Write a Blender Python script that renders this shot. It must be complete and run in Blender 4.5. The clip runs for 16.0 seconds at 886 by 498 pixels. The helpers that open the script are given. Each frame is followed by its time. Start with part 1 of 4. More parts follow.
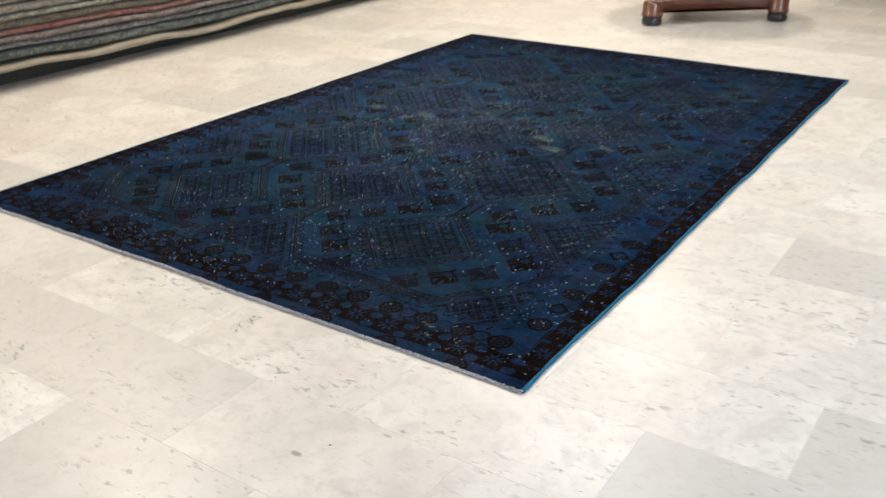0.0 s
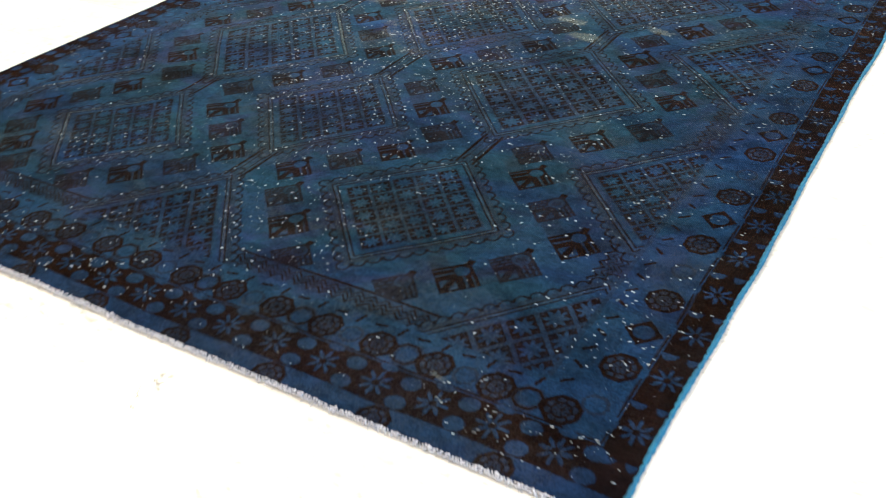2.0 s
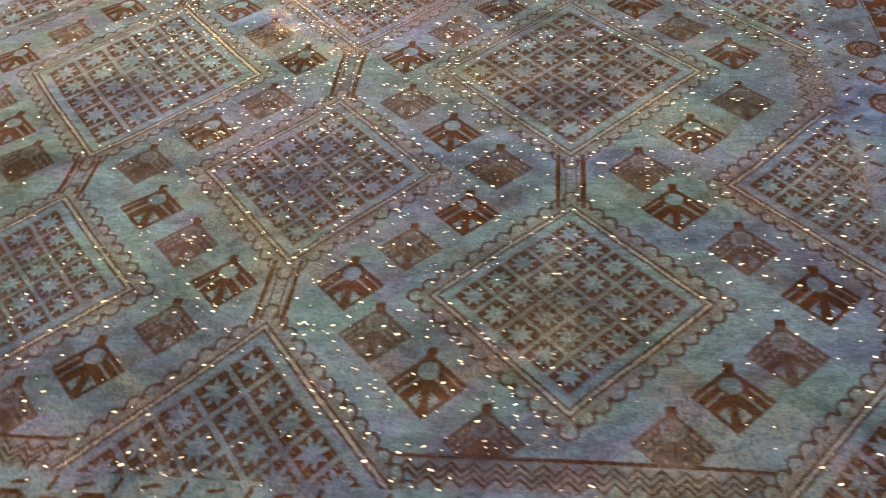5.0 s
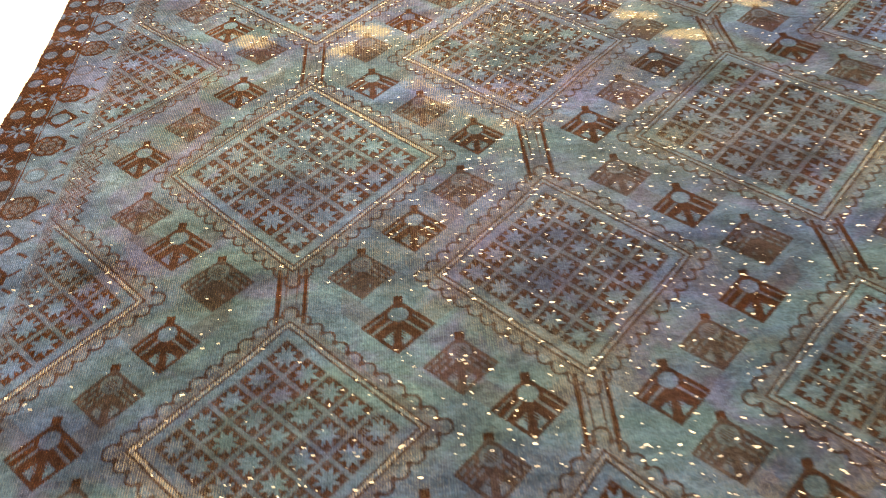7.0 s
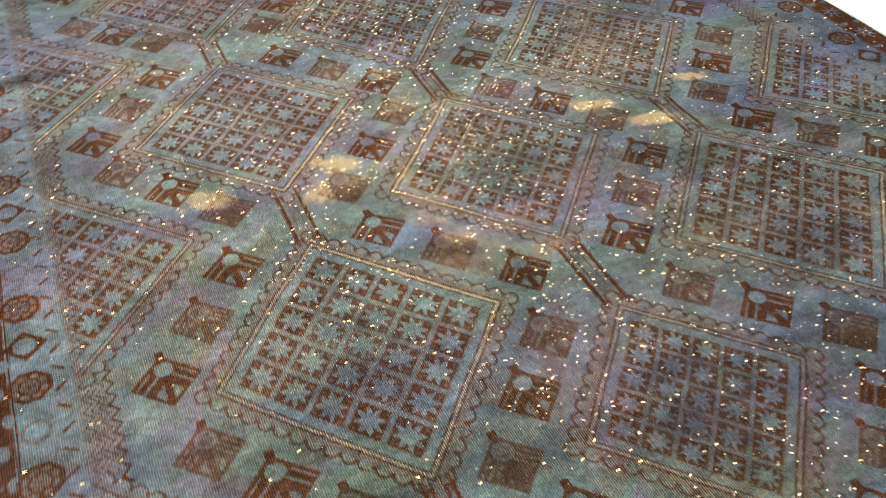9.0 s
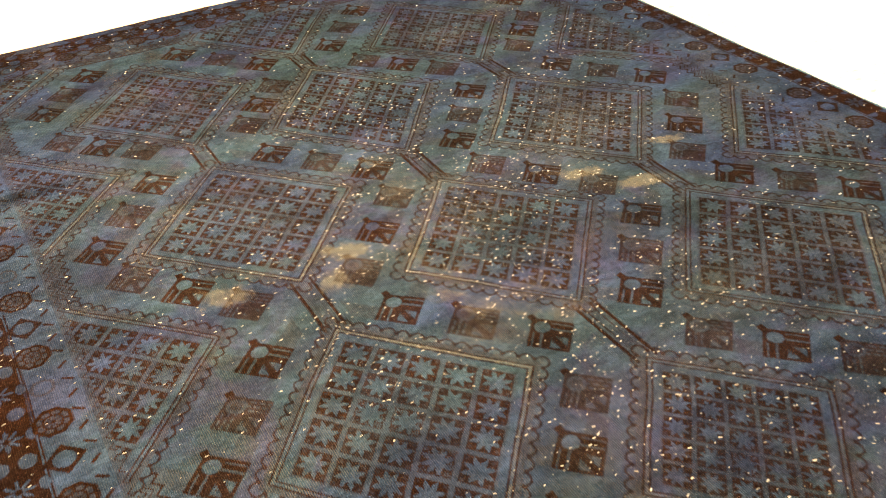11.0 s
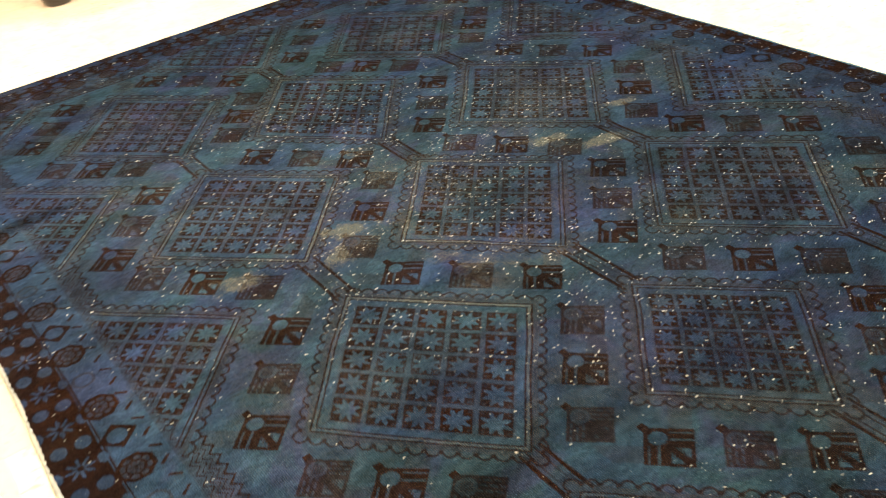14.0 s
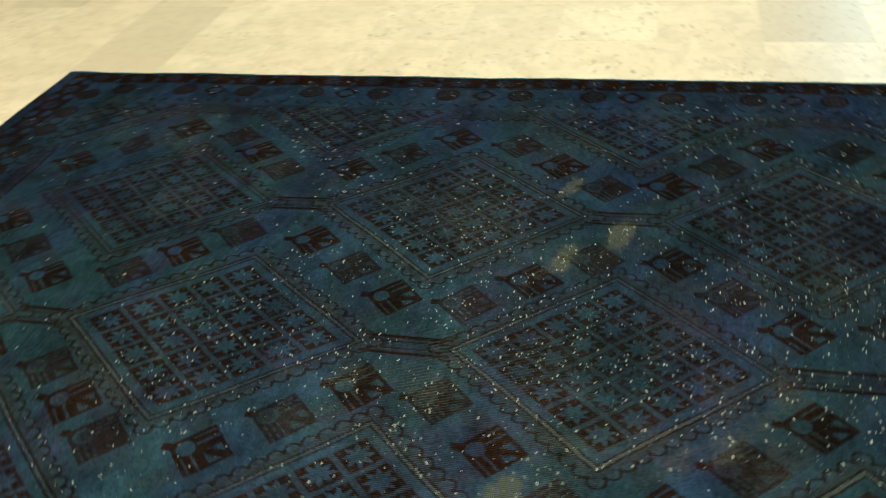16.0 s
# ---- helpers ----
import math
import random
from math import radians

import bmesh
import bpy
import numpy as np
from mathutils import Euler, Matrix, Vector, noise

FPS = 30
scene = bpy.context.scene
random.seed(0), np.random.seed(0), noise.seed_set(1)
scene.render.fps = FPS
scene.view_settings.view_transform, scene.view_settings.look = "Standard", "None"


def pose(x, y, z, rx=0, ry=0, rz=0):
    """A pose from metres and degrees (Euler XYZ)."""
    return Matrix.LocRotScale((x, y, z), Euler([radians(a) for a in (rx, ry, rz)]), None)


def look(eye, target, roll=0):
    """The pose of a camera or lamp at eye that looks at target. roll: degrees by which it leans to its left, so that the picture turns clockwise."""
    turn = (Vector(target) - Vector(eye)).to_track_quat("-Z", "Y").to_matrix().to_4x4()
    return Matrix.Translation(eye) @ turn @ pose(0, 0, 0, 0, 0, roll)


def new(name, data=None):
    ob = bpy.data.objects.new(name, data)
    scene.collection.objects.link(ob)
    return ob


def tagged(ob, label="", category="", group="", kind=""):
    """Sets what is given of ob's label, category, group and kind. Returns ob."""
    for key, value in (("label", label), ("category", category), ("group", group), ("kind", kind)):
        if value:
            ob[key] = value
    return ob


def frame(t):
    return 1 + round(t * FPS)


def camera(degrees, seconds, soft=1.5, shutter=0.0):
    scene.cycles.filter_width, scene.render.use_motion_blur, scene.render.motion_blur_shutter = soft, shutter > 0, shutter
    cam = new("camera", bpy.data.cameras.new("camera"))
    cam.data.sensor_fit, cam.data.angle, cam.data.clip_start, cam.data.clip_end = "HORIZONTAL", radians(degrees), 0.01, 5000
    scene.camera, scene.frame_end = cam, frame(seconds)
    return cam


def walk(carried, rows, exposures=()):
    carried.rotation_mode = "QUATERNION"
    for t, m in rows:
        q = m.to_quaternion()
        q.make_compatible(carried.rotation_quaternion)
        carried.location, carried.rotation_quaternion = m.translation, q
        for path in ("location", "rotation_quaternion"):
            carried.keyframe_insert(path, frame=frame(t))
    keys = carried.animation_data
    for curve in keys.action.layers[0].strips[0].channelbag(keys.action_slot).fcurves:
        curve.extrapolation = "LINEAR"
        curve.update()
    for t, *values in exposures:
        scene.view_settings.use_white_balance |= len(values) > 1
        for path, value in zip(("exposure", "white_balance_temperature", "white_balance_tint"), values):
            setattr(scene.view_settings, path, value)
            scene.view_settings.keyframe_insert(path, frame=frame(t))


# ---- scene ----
cam = camera(51.9, 16.0, soft=1.1, shutter=0.5)
PATH = [
    (0, (0.867, -1.581, 1.21), (-0.159, -0.085, 0.368), -0.9),
    (0.5, (0.75, -1.339, 1.113), (-0.353, 0.054, 0.195), -2.6),
    (1, (0.63, -1.11, 1.096), (-0.571, 0.152, 0.114), -6.2),
    (1.5, (0.473, -0.952, 1.047), (-0.609, 0.322, -0.052), -4.9),
    (2, (0.288, -0.779, 1.027), (-0.645, 0.588, -0.096), -4.5),
    (2.5, (0.124, -0.638, 0.971), (-0.76, 0.692, -0.234), -7.5),
    (3, (-0.051, -0.53, 0.969), (-0.868, 0.757, -0.326), -8.8),
    (3.2, (-0.108, -0.518, 0.986), (-0.875, 0.81, -0.297), -7.7),
    (5.3, (-0.818, -0.368, 1.015), (-1.034, 1.081, -0.347), -5.0),
    (5.5, (-0.872, -0.348, 1.014), (-1.092, 1.093, -0.355), -5.0),
    (6, (-1.086, -0.356, 1.055), (-1.257, 1.122, -0.281), -4.6),
    (6.5, (-1.268, -0.343, 1.078), (-1.329, 1.168, -0.232), -3.8),
    (7, (-1.365, -0.226, 1.046), (-1.352, 1.265, -0.287), -4.3),
    (7.5, (-1.487, -0.079, 1.038), (-1.483, 1.391, -0.318), -5.9),
    (8, (-1.676, -0.004, 1.045), (-1.62, 1.491, -0.283), -5.6),
    (8.5, (-1.85, 0.084, 1.131), (-1.437, 1.523, -0.195), -2.0),
    (9, (-1.91, 0.175, 1.153), (-1.305, 1.556, -0.162), -0.7),
    (9.5, (-1.919, 0.358, 1.155), (-1.249, 1.728, -0.14), -3.5),
    (9.7, (-1.915, 0.421, 1.157), (-1.222, 1.79, -0.126), -4.0),
    (11.8, (-2.146, -0.026, 1.165), (-1.345, 1.431, 0.055), -3.0),
    (12, (-2.129, -0.076, 1.146), (-1.374, 1.409, 0.039), -3.5),
    (12.5, (-2.105, -0.151, 1.173), (-1.411, 1.378, 0.086), -6.2),
    (13, (-2.118, -0.155, 1.174), (-1.408, 1.397, 0.131), -7.3),
    (13.5, (-2.157, -0.096, 1.15), (-1.427, 1.415, 0.063), -8.7),
    (14, (-2.25, 0.065, 1.16), (-1.375, 1.465, 0.031), -7.9),
    (14.5, (-2.287, 0.367, 1.092), (-1.278, 1.646, -0.068), -6.4),
    (15, (-2.316, 0.776, 1.106), (-1.232, 1.953, -0.093), -4.0),
    (15.5, (-2.361, 1.147, 1.108), (-0.956, 2.018, -0.019), -3.6),
    (16, (-2.362, 1.525, 1.085), (-0.773, 1.972, -0.046), -5.7),
]
EXPOSURES = [
    (0, 0.02, 4700, 5),
    (1.0, 0.1, 4700, 4),
    (1.5, 0.12, 4650, 4),
    (2.0, 0.92, 4850, 3),
    (2.5, 0.20, 4650, 0),
    (3.2, 0.80, 5050, -5),
    (5.3, 2.82, 9800, 21),
    (7.5, 2.70, 9600, 21),
    (8.0, 1.48, 9600, 24),
    (8.5, 1.55, 9400, 20),
    (9.0, 2.50, 9500, 19),
    (9.7, 2.38, 9600, 22),
    (11.8, 1.62, 9300, 22),
    (12.0, 1.58, 9200, 21),
    (12.6, 1.50, 8700, 20),
    (13.0, 0.46, 6300, 17),
    (13.5, 0.12, 5150, 0),
    (14.0, 1.15, 6700, 10),
    (14.5, 1.42, 8100, 18),
    (15.0, 2.15, 9300, 22),
    (15.5, 1.1, 7700, 21),
    (16.0, -0.05, 5850, -14),
]
walk(cam, [(t, look(eye, target, roll)) for t, eye, target, roll in PATH], EXPOSURES)

# ---- world and lights: warm ceiling panels over the piles, daylight from the shop front on the +x side ----
world = bpy.data.worlds.new("world")
scene.world = world
world.use_nodes = True
sky = world.node_tree.nodes.new("ShaderNodeTexSky")
sky.sky_type, sky.sun_disc, sky.sun_elevation, sky.sun_rotation = "NISHITA", False, radians(35), radians(60)
world.node_tree.links.new(sky.outputs[0], world.node_tree.nodes["Background"].inputs[0])
world.node_tree.nodes["Background"].inputs[1].default_value = 0.1

ROOM = (-5.3, 3.6, -4.6, 7.4)  # x0, x1, y0, y1
CEILING = 3.0


def area_lamp(name, m, sx, sy, watts, colour):
    data = bpy.data.lights.new(name, "AREA")
    data.shape, data.size, data.size_y, data.energy, data.color = "RECTANGLE", sx, sy, watts, colour
    ob = new(name, data)
    ob.matrix_world = m
    return ob


WARM, NEUTRAL, COOL = (1.0, 0.70, 0.41), (1.0, 0.79, 0.55), (0.84, 0.93, 1.0)
PANELS = [(-3.4, 1.2, WARM, 82), (-3.4, 4.6, WARM, 48),  (-1.4, 3.1, NEUTRAL, 58), (-1.8, -1.8, WARM, 70), (2.3, 1.8, NEUTRAL, 98)]
for px, py, tone, watts in PANELS:
    area_lamp("ceiling_panel_lamp", pose(px, py, CEILING - 0.05), 1.2, 0.3, watts, tone)
area_lamp("ceiling_spot_lamp", pose(-1.5, 5.0, CEILING - 0.05), 0.22, 0.22, 62, WARM)
area_lamp("shop_front_daylight", look((3.45, -1.2, 1.6), (0.0, -1.0, 0.6)), 3.4, 2.2, 74, COOL)


# ---- materials ----
class Nodes:
    """A small builder for node materials."""

    def __init__(self, name):
        self.mat = bpy.data.materials.new(name)
        self.mat.use_nodes = True
        self.tree = self.mat.node_tree
        self.bsdf = self.tree.nodes["Principled BSDF"]
        self.geo = self.add("ShaderNodeTexCoord").outputs["Object"]

    def add(self, kind):
        return self.tree.nodes.new(kind)

    def put(self, socket, value):
        if isinstance(value, bpy.types.NodeSocket):
            self.tree.links.new(value, socket)
        elif isinstance(value, tuple) and len(value) == 3 and socket.type == "RGBA":
            socket.default_value = (*value, 1)
        else:
            socket.default_value = value

    def math(self, op, a, b=0.0, c=0.0):
        n = self.add("ShaderNodeMath")
        n.operation = op
        for s, v in zip(n.inputs, (a, b, c)):
            self.put(s, v)
        return n.outputs[0]

    def mix(self, f, a, b, kind="MIX"):
        n = self.add("ShaderNodeMix")
        n.data_type, n.blend_type = "RGBA", kind
        for s, v in zip((n.inputs[0], n.inputs[6], n.inputs[7]), (f, a, b)):
            self.put(s, v)
        return n.outputs[2]

    def steps(self, v, a, b, lo=0.0, hi=1.0):
        n = self.add("ShaderNodeMapRange")
        n.interpolation_type = "SMOOTHSTEP"
        for s, x in zip(n.inputs, (v, a, b, lo, hi)):
            self.put(s, x)
        return n.outputs[0]

    def mapped(self, sx, sy, sz, vec=None, turn=0.0):
        n = self.add("ShaderNodeMapping")
        self.put(n.inputs[0], vec or self.geo)
        n.inputs["Scale"].default_value = (sx, sy, sz)
        n.inputs["Rotation"].default_value = (0, 0, turn)
        return n.outputs[0]

    def noise(self, scale, detail=3.0, rough=0.55, vec=None, warp=0.0):
        n = self.add("ShaderNodeTexNoise")
        self.put(n.inputs["Vector"], vec or self.geo)
        n.inputs["Scale"].default_value, n.inputs["Detail"].default_value = scale, detail
        n.inputs["Roughness"].default_value, n.inputs["Distortion"].default_value = rough, warp
        return n.outputs[0]

    def attr(self, name):
        n = self.add("ShaderNodeAttribute")
        n.attribute_name = name
        return n.outputs["Fac"]

    def random(self):
        return self.add("ShaderNodeObjectInfo").outputs["Random"]

    def island(self):
        return self.add("ShaderNodeNewGeometry").outputs["Random Per Island"]

    def bump(self, height, strength, distance):
        n = self.add("ShaderNodeBump")
        n.inputs["Strength"].default_value, n.inputs["Distance"].default_value = strength, distance
        self.put(n.inputs["Height"], height)
        self.put(self.bsdf.inputs["Normal"], n.outputs[0])

    def out(self, colour=None, rough=None, **more):
        if colour is not None:
            self.put(self.bsdf.inputs["Base Color"], colour)
        if rough is not None:
            self.put(self.bsdf.inputs["Roughness"], rough)
        for key, value in more.items():
            self.put(self.bsdf.inputs[key.replace("_", " ").title().replace("Ior", "IOR")], value)
        return self.mat


def mat_marble(name, per_island=False):
    """Honed pale marble: cloudy grey and cream, thin veins, dull stains, each slab with a tone of its own."""
    n = Nodes(name)
    pick = n.island() if per_island else n.random()
    place = n.add("ShaderNodeVectorMath")
    place.operation = "ADD"
    world_at = n.add("ShaderNodeNewGeometry").outputs["Position"]
    shift = n.add("ShaderNodeCombineXYZ")
    n.put(shift.inputs[0], n.math("MULTIPLY", pick, 37.0))
    n.put(shift.inputs[2], n.math("MULTIPLY", pick, 91.0))
    n.put(place.inputs[0], world_at)
    n.put(place.inputs[1], shift.outputs[0])
    at = place.outputs[0]
    cloud = n.noise(3.2, 6.0, 0.62, at, 0.7)
    fine = n.noise(26.0, 5.0, 0.65, at, 0.4)
    base = n.mix(n.steps(cloud, 0.36, 0.66), (0.57, 0.535, 0.475), (0.69, 0.655, 0.595))
    base = n.mix(n.steps(pick, 0.15, 0.9), base, n.mix(0.5, base, (0.645, 0.58, 0.495)))
    grey = n.math("MULTIPLY", n.steps(n.math("FRACT", n.math("MULTIPLY", pick, 7.31)), 0.50, 0.95), 0.62)
    base = n.mix(grey, base, (0.45, 0.425, 0.385))
    base = n.mix(n.math("MULTIPLY", n.steps(fine, 0.46, 0.72), 0.38), base, (0.40, 0.375, 0.33))
    blot = n.noise(11.0, 4.0, 0.6, at, 0.5)
    base = n.mix(n.math("MULTIPLY", n.steps(blot, 0.46, 0.68), 0.5), base, (0.47, 0.44, 0.39))
    wide = n.noise(1.4, 3.0, 0.6, world_at, 0.6)
    base = n.mix(n.math("MULTIPLY", n.steps(wide, 0.42, 0.68), 0.42), base, (0.52, 0.475, 0.41))
    # thin grey veins
    v = n.noise(2.1, 5.0, 0.6, at, 1.6)
    vein = n.steps(n.math("ABSOLUTE", n.math("SUBTRACT", v, 0.5)), 0.0, 0.012, 1.0, 0.0)
    vein = n.math("MULTIPLY", vein, n.steps(n.noise(1.7, 2.0, 0.5, at), 0.55, 0.72, 0.0, 0.2))
    base = n.mix(vein, base, (0.34, 0.33, 0.31))
    # pits and short dark streaks
    pit = n.noise(1.0, 2.0, 0.5, n.mapped(30, 66, 40, at, 0.75), 0.35)
    pits = n.math("MULTIPLY", n.steps(pit, 0.575, 0.75), n.steps(n.noise(2.6, 2.0, 0.5, at), 0.40, 0.64, 0.15, 0.85))
    base = n.mix(pits, base, (0.26, 0.25, 0.22))
    # a broken crack by the rug's edge and three worn-in spots
    def near(x, y, rx, ry):
        off = n.add("ShaderNodeVectorMath")
        off.operation = "SUBTRACT"
        n.put(off.inputs[0], world_at)
        off.inputs[1].default_value = (x, y, 0.0)
        size = n.add("ShaderNodeVectorMath")
        size.operation = "LENGTH"
        n.put(size.inputs[0], n.mapped(1 / rx, 1 / ry, 0.0, off.outputs[0]))
        return size.outputs["Value"]
    line = n.noise(17.0, 3.0, 0.6, world_at, 0.9)
    crack = n.steps(n.math("ABSOLUTE", n.math("SUBTRACT", line, 0.5)), 0.008, 0.03, 1.0, 0.0)
    crack = n.math("MULTIPLY", crack, n.steps(n.noise(60.0, 2.0, 0.6, world_at), 0.40, 0.56))
    crack = n.math("MULTIPLY", crack, n.steps(near(-0.79, -0.11, 0.024, 0.060), 0.7, 1.1, 0.85, 0.0))
    base = n.mix(crack, base, (0.09, 0.085, 0.075))
    for x, y, r, ry, deep in ((-0.25, -0.396, 0.004, 0.0045, 0.95), (-0.291, -0.458, 0.017, 0.008, 0.65), (-0.167, -0.302, 0.013, 0.006, 0.45)):
        rough_edge = n.math("ADD", near(x, y, r, ry), n.math("MULTIPLY", fine, 0.8))
        base = n.mix(n.steps(rough_edge, 0.8, 1.6, deep, 0.0), base, (0.13, 0.125, 0.11))
    n.bump(n.math("ADD", n.math("MULTIPLY", pits, -1.0), n.math("MULTIPLY", fine, 0.15)), 0.12, 0.001)
    return n.out(base, n.math("ADD", 0.24, n.math("MULTIPLY", fine, 0.22)), Specular_Ior_Level=0.5)


def mat_pile():
    """Over-dyed wool: teal and blue ground with violet bloom, brown drawing, cream where the warp shows through."""
    n = Nodes("overdyed_wool")
    ink, mid, wear, force = n.attr("ink"), n.attr("mid"), n.attr("wear"), n.attr("force")
    tuft, bloom, dye_light, edge = n.attr("knot"), n.attr("bloom"), n.attr("dye_light"), n.attr("rim")
    abrash = n.noise(1.0, 4.0, 0.6, n.mapped(1.3, 5.0, 1.0), 0.5)
    cloud = n.noise(2.3, 4.0, 0.6, None, 0.9)
    spot = n.noise(4.6, 4.0, 0.62, None, 1.2)
    ground = n.mix(n.steps(abrash, 0.34, 0.64), (0.0090, 0.0220, 0.0620), (0.0106, 0.0300, 0.0510))
    ground = n.mix(n.math("MULTIPLY", n.steps(cloud, 0.48, 0.66), 0.75), ground, (0.0118, 0.0310, 0.0460))
    ground = n.mix(n.math("MULTIPLY", n.steps(spot, 0.50, 0.66), 0.65), ground, (0.0140, 0.0180, 0.0540))
    ground = n.mix(n.math("MULTIPLY", edge, 0.75), ground, (0.0080, 0.0210, 0.0630))
    ground = n.mix(n.math("MULTIPLY", bloom, 0.65), ground, (0.0158, 0.0172, 0.0480))
    # paler towards the middle: some faded dye, and lamp sheen painted into the colour
    ground = n.mix(n.math("MULTIPLY", dye_light, 0.16), ground, (0.0180, 0.0280, 0.0470))
    # a grain along the weft and a fine mottling
    hair = n.noise(1.0, 2.0, 0.7, n.mapped(330, 420, 200))
    grain = n.noise(1.0, 3.0, 0.7, n.mapped(60, 190, 60))
    shade = n.math("ADD", n.math("MULTIPLY", hair, 0.55), n.math("MULTIPLY", grain, 0.75))
    shade = n.math("MULTIPLY", n.steps(shade, 0.35, 0.95, 0.62, 1.4), n.math("ADD", 0.80, n.math("MULTIPLY", tuft, 0.40)))
    fray = n.math("MULTIPLY", n.math("SUBTRACT", hair, 0.5), 0.0022)
    drawn = n.math("MULTIPLY", n.steps(n.math("ADD", ink, fray), -0.0010, 0.0010), force)
    brown = n.mix(n.steps(spot, 0.35, 0.65), (0.0062, 0.0026, 0.0010), (0.0088, 0.0036, 0.0012))
    halftone = n.mix(0.68, ground, (0.0112, 0.0092, 0.0094))
    colour = n.mix(n.math("MULTIPLY", mid, 0.85), ground, halftone)
    colour = n.mix(drawn, colour, brown)
    # warp cords, one to a knot, which rib the face along the length
    cord = n.add("ShaderNodeTexWave")
    cord.wave_type, cord.bands_direction = "BANDS", "X"
    cord.inputs["Scale"].default_value = 2 * math.pi / (10 * 0.0033)
    cord.inputs["Distortion"].default_value = 0.8
    cord.inputs["Detail Scale"].default_value = 1.5
    rib = cord.outputs["Fac"]
    shade = n.math("MULTIPLY", shade, n.steps(rib, 0.0, 1.0, 0.90, 1.08))
    # uneven dye: darker pools and rubbed lights
    pool = n.noise(4.2, 5.0, 0.62, n.mapped(1.0, 1.5, 1.0), 0.8)
    # painted light: the middle is brightened and the ends darkened in the colour
    shade = n.math("MULTIPLY", shade, n.math("ADD", 0.70, n.math("MULTIPLY", dye_light, 0.72)))
    fleck = n.noise(23.0, 4.0, 0.65, n.mapped(1.0, 1.4, 1.0), 0.6)
    shade = n.math("MULTIPLY", shade, n.steps(pool, 0.30, 0.72, 0.60, 1.34))
    shade = n.math("MULTIPLY", shade, n.steps(fleck, 0.32, 0.70, 0.74, 1.26))
    value = n.add("ShaderNodeHueSaturation")
    n.put(value.inputs["Value"], shade)
    n.put(value.inputs["Color"], colour)
    colour = value.outputs[0]
    # pale threads of the ground cloth, where the pile has thinned
    thin = n.noise(3.4, 4.0, 0.65, None, 0.8)
    broken = n.noise(1.0, 2.0, 0.6, n.mapped(260, 90, 60))
    thin = n.math("ADD", n.math("ADD", n.steps(thin, 0.46, 0.68, 0.16, 0.8), n.math("MULTIPLY", dye_light, 0.12)), n.math("MULTIPLY", wear, 1.5))
    thread = n.math("MULTIPLY", n.steps(rib, 0.50, 0.95), n.steps(n.math("ADD", broken, n.math("MULTIPLY", tuft, 0.25)), 0.42, 0.72, 0.12, 1.0))
    pale = n.math("MULTIPLY", thread, thin)
    colour = n.mix(n.math("MULTIPLY", pale, n.math("ADD", n.math("MULTIPLY", wear, 0.5), n.math("SUBTRACT", 0.40, n.math("MULTIPLY", drawn, 0.24)))), colour, (0.098, 0.098, 0.084))
    ragged = n.math("ADD", wear, n.math("MULTIPLY", n.math("SUBTRACT", n.noise(85.0, 4.0, 0.75), 0.5), 1.0))
    bare = n.math("MULTIPLY", n.steps(ragged, 0.45, 0.95), n.steps(rib, 0.15, 0.8, 0.22, 0.95))
    bare = n.math("MULTIPLY", bare, n.math("SUBTRACT", 1.0, n.math("MULTIPLY", drawn, 0.65)))
    colour = n.mix(bare, colour, (0.078, 0.090, 0.080))
    height = n.math("ADD", n.math("MULTIPLY", hair, 0.45), n.math("MULTIPLY", rib, 0.60))
    height = n.math("ADD", height, n.math("MULTIPLY", drawn, -0.5))
    n.bump(height, 0.6, 0.0016)
    return n.out(colour, 0.9, Specular_Ior_Level=0.005, Sheen_Weight=0.008, Sheen_Roughness=0.34, Sheen_Tint=(1.0, 0.96, 0.9, 1.0))


def mat_cloth(name, a, b, c, rough=0.9, warm=0.0, scale=1.0):
    """Distressed woven wool or cotton in three tones."""
    n = Nodes(name)
    big = n.noise(5.0 * scale, 5.0, 0.65, n.mapped(1, 0.6, 2.0), 0.8)
    small = n.noise(38.0 * scale, 4.0, 0.7, n.mapped(1, 1.4, 1.6), 0.5)
    streak = n.noise(1.0, 3.0, 0.7, n.mapped(30, 120, 30))
    blot = n.noise(15.0 * scale, 4.0, 0.65, n.mapped(1, 1.0, 1.4), 0.9)
    colour = n.mix(n.steps(big, 0.38, 0.62), a, b)
    colour = n.mix(n.math("MULTIPLY", n.steps(blot, 0.49, 0.58), 0.95), colour, c)
    rub = n.noise(24.0 * scale, 5.0, 0.7, n.mapped(1, 1.0, 1.8, None, 0.4), 1.2)
    colour = n.mix(n.math("MULTIPLY", n.steps(rub, 0.51, 0.57), 0.75), colour, tuple(0.045 + 1.25 * v for v in c))
    trace = n.noise(17.0 * scale, 4.0, 0.7, n.mapped(1, 0.9, 2.2, None, 1.1), 1.0)
    colour = n.mix(n.math("MULTIPLY", n.steps(trace, 0.52, 0.58), 0.75), colour, tuple(0.26 * v for v in a))
    colour = n.mix(n.math("MULTIPLY", n.steps(small, 0.46, 0.66), 0.75), colour, tuple(v * 0.5 for v in b))
    colour = n.mix(n.math("MULTIPLY", n.steps(streak, 0.46, 0.68), 0.5), colour, tuple(v * 0.35 for v in a))
    n.bump(n.math("ADD", n.math("MULTIPLY", blot, 2.0), n.math("ADD", small, streak)), 0.8, 0.006)
    return n.out(colour, rough, Specular_Ior_Level=0.2, Sheen_Weight=0.15)


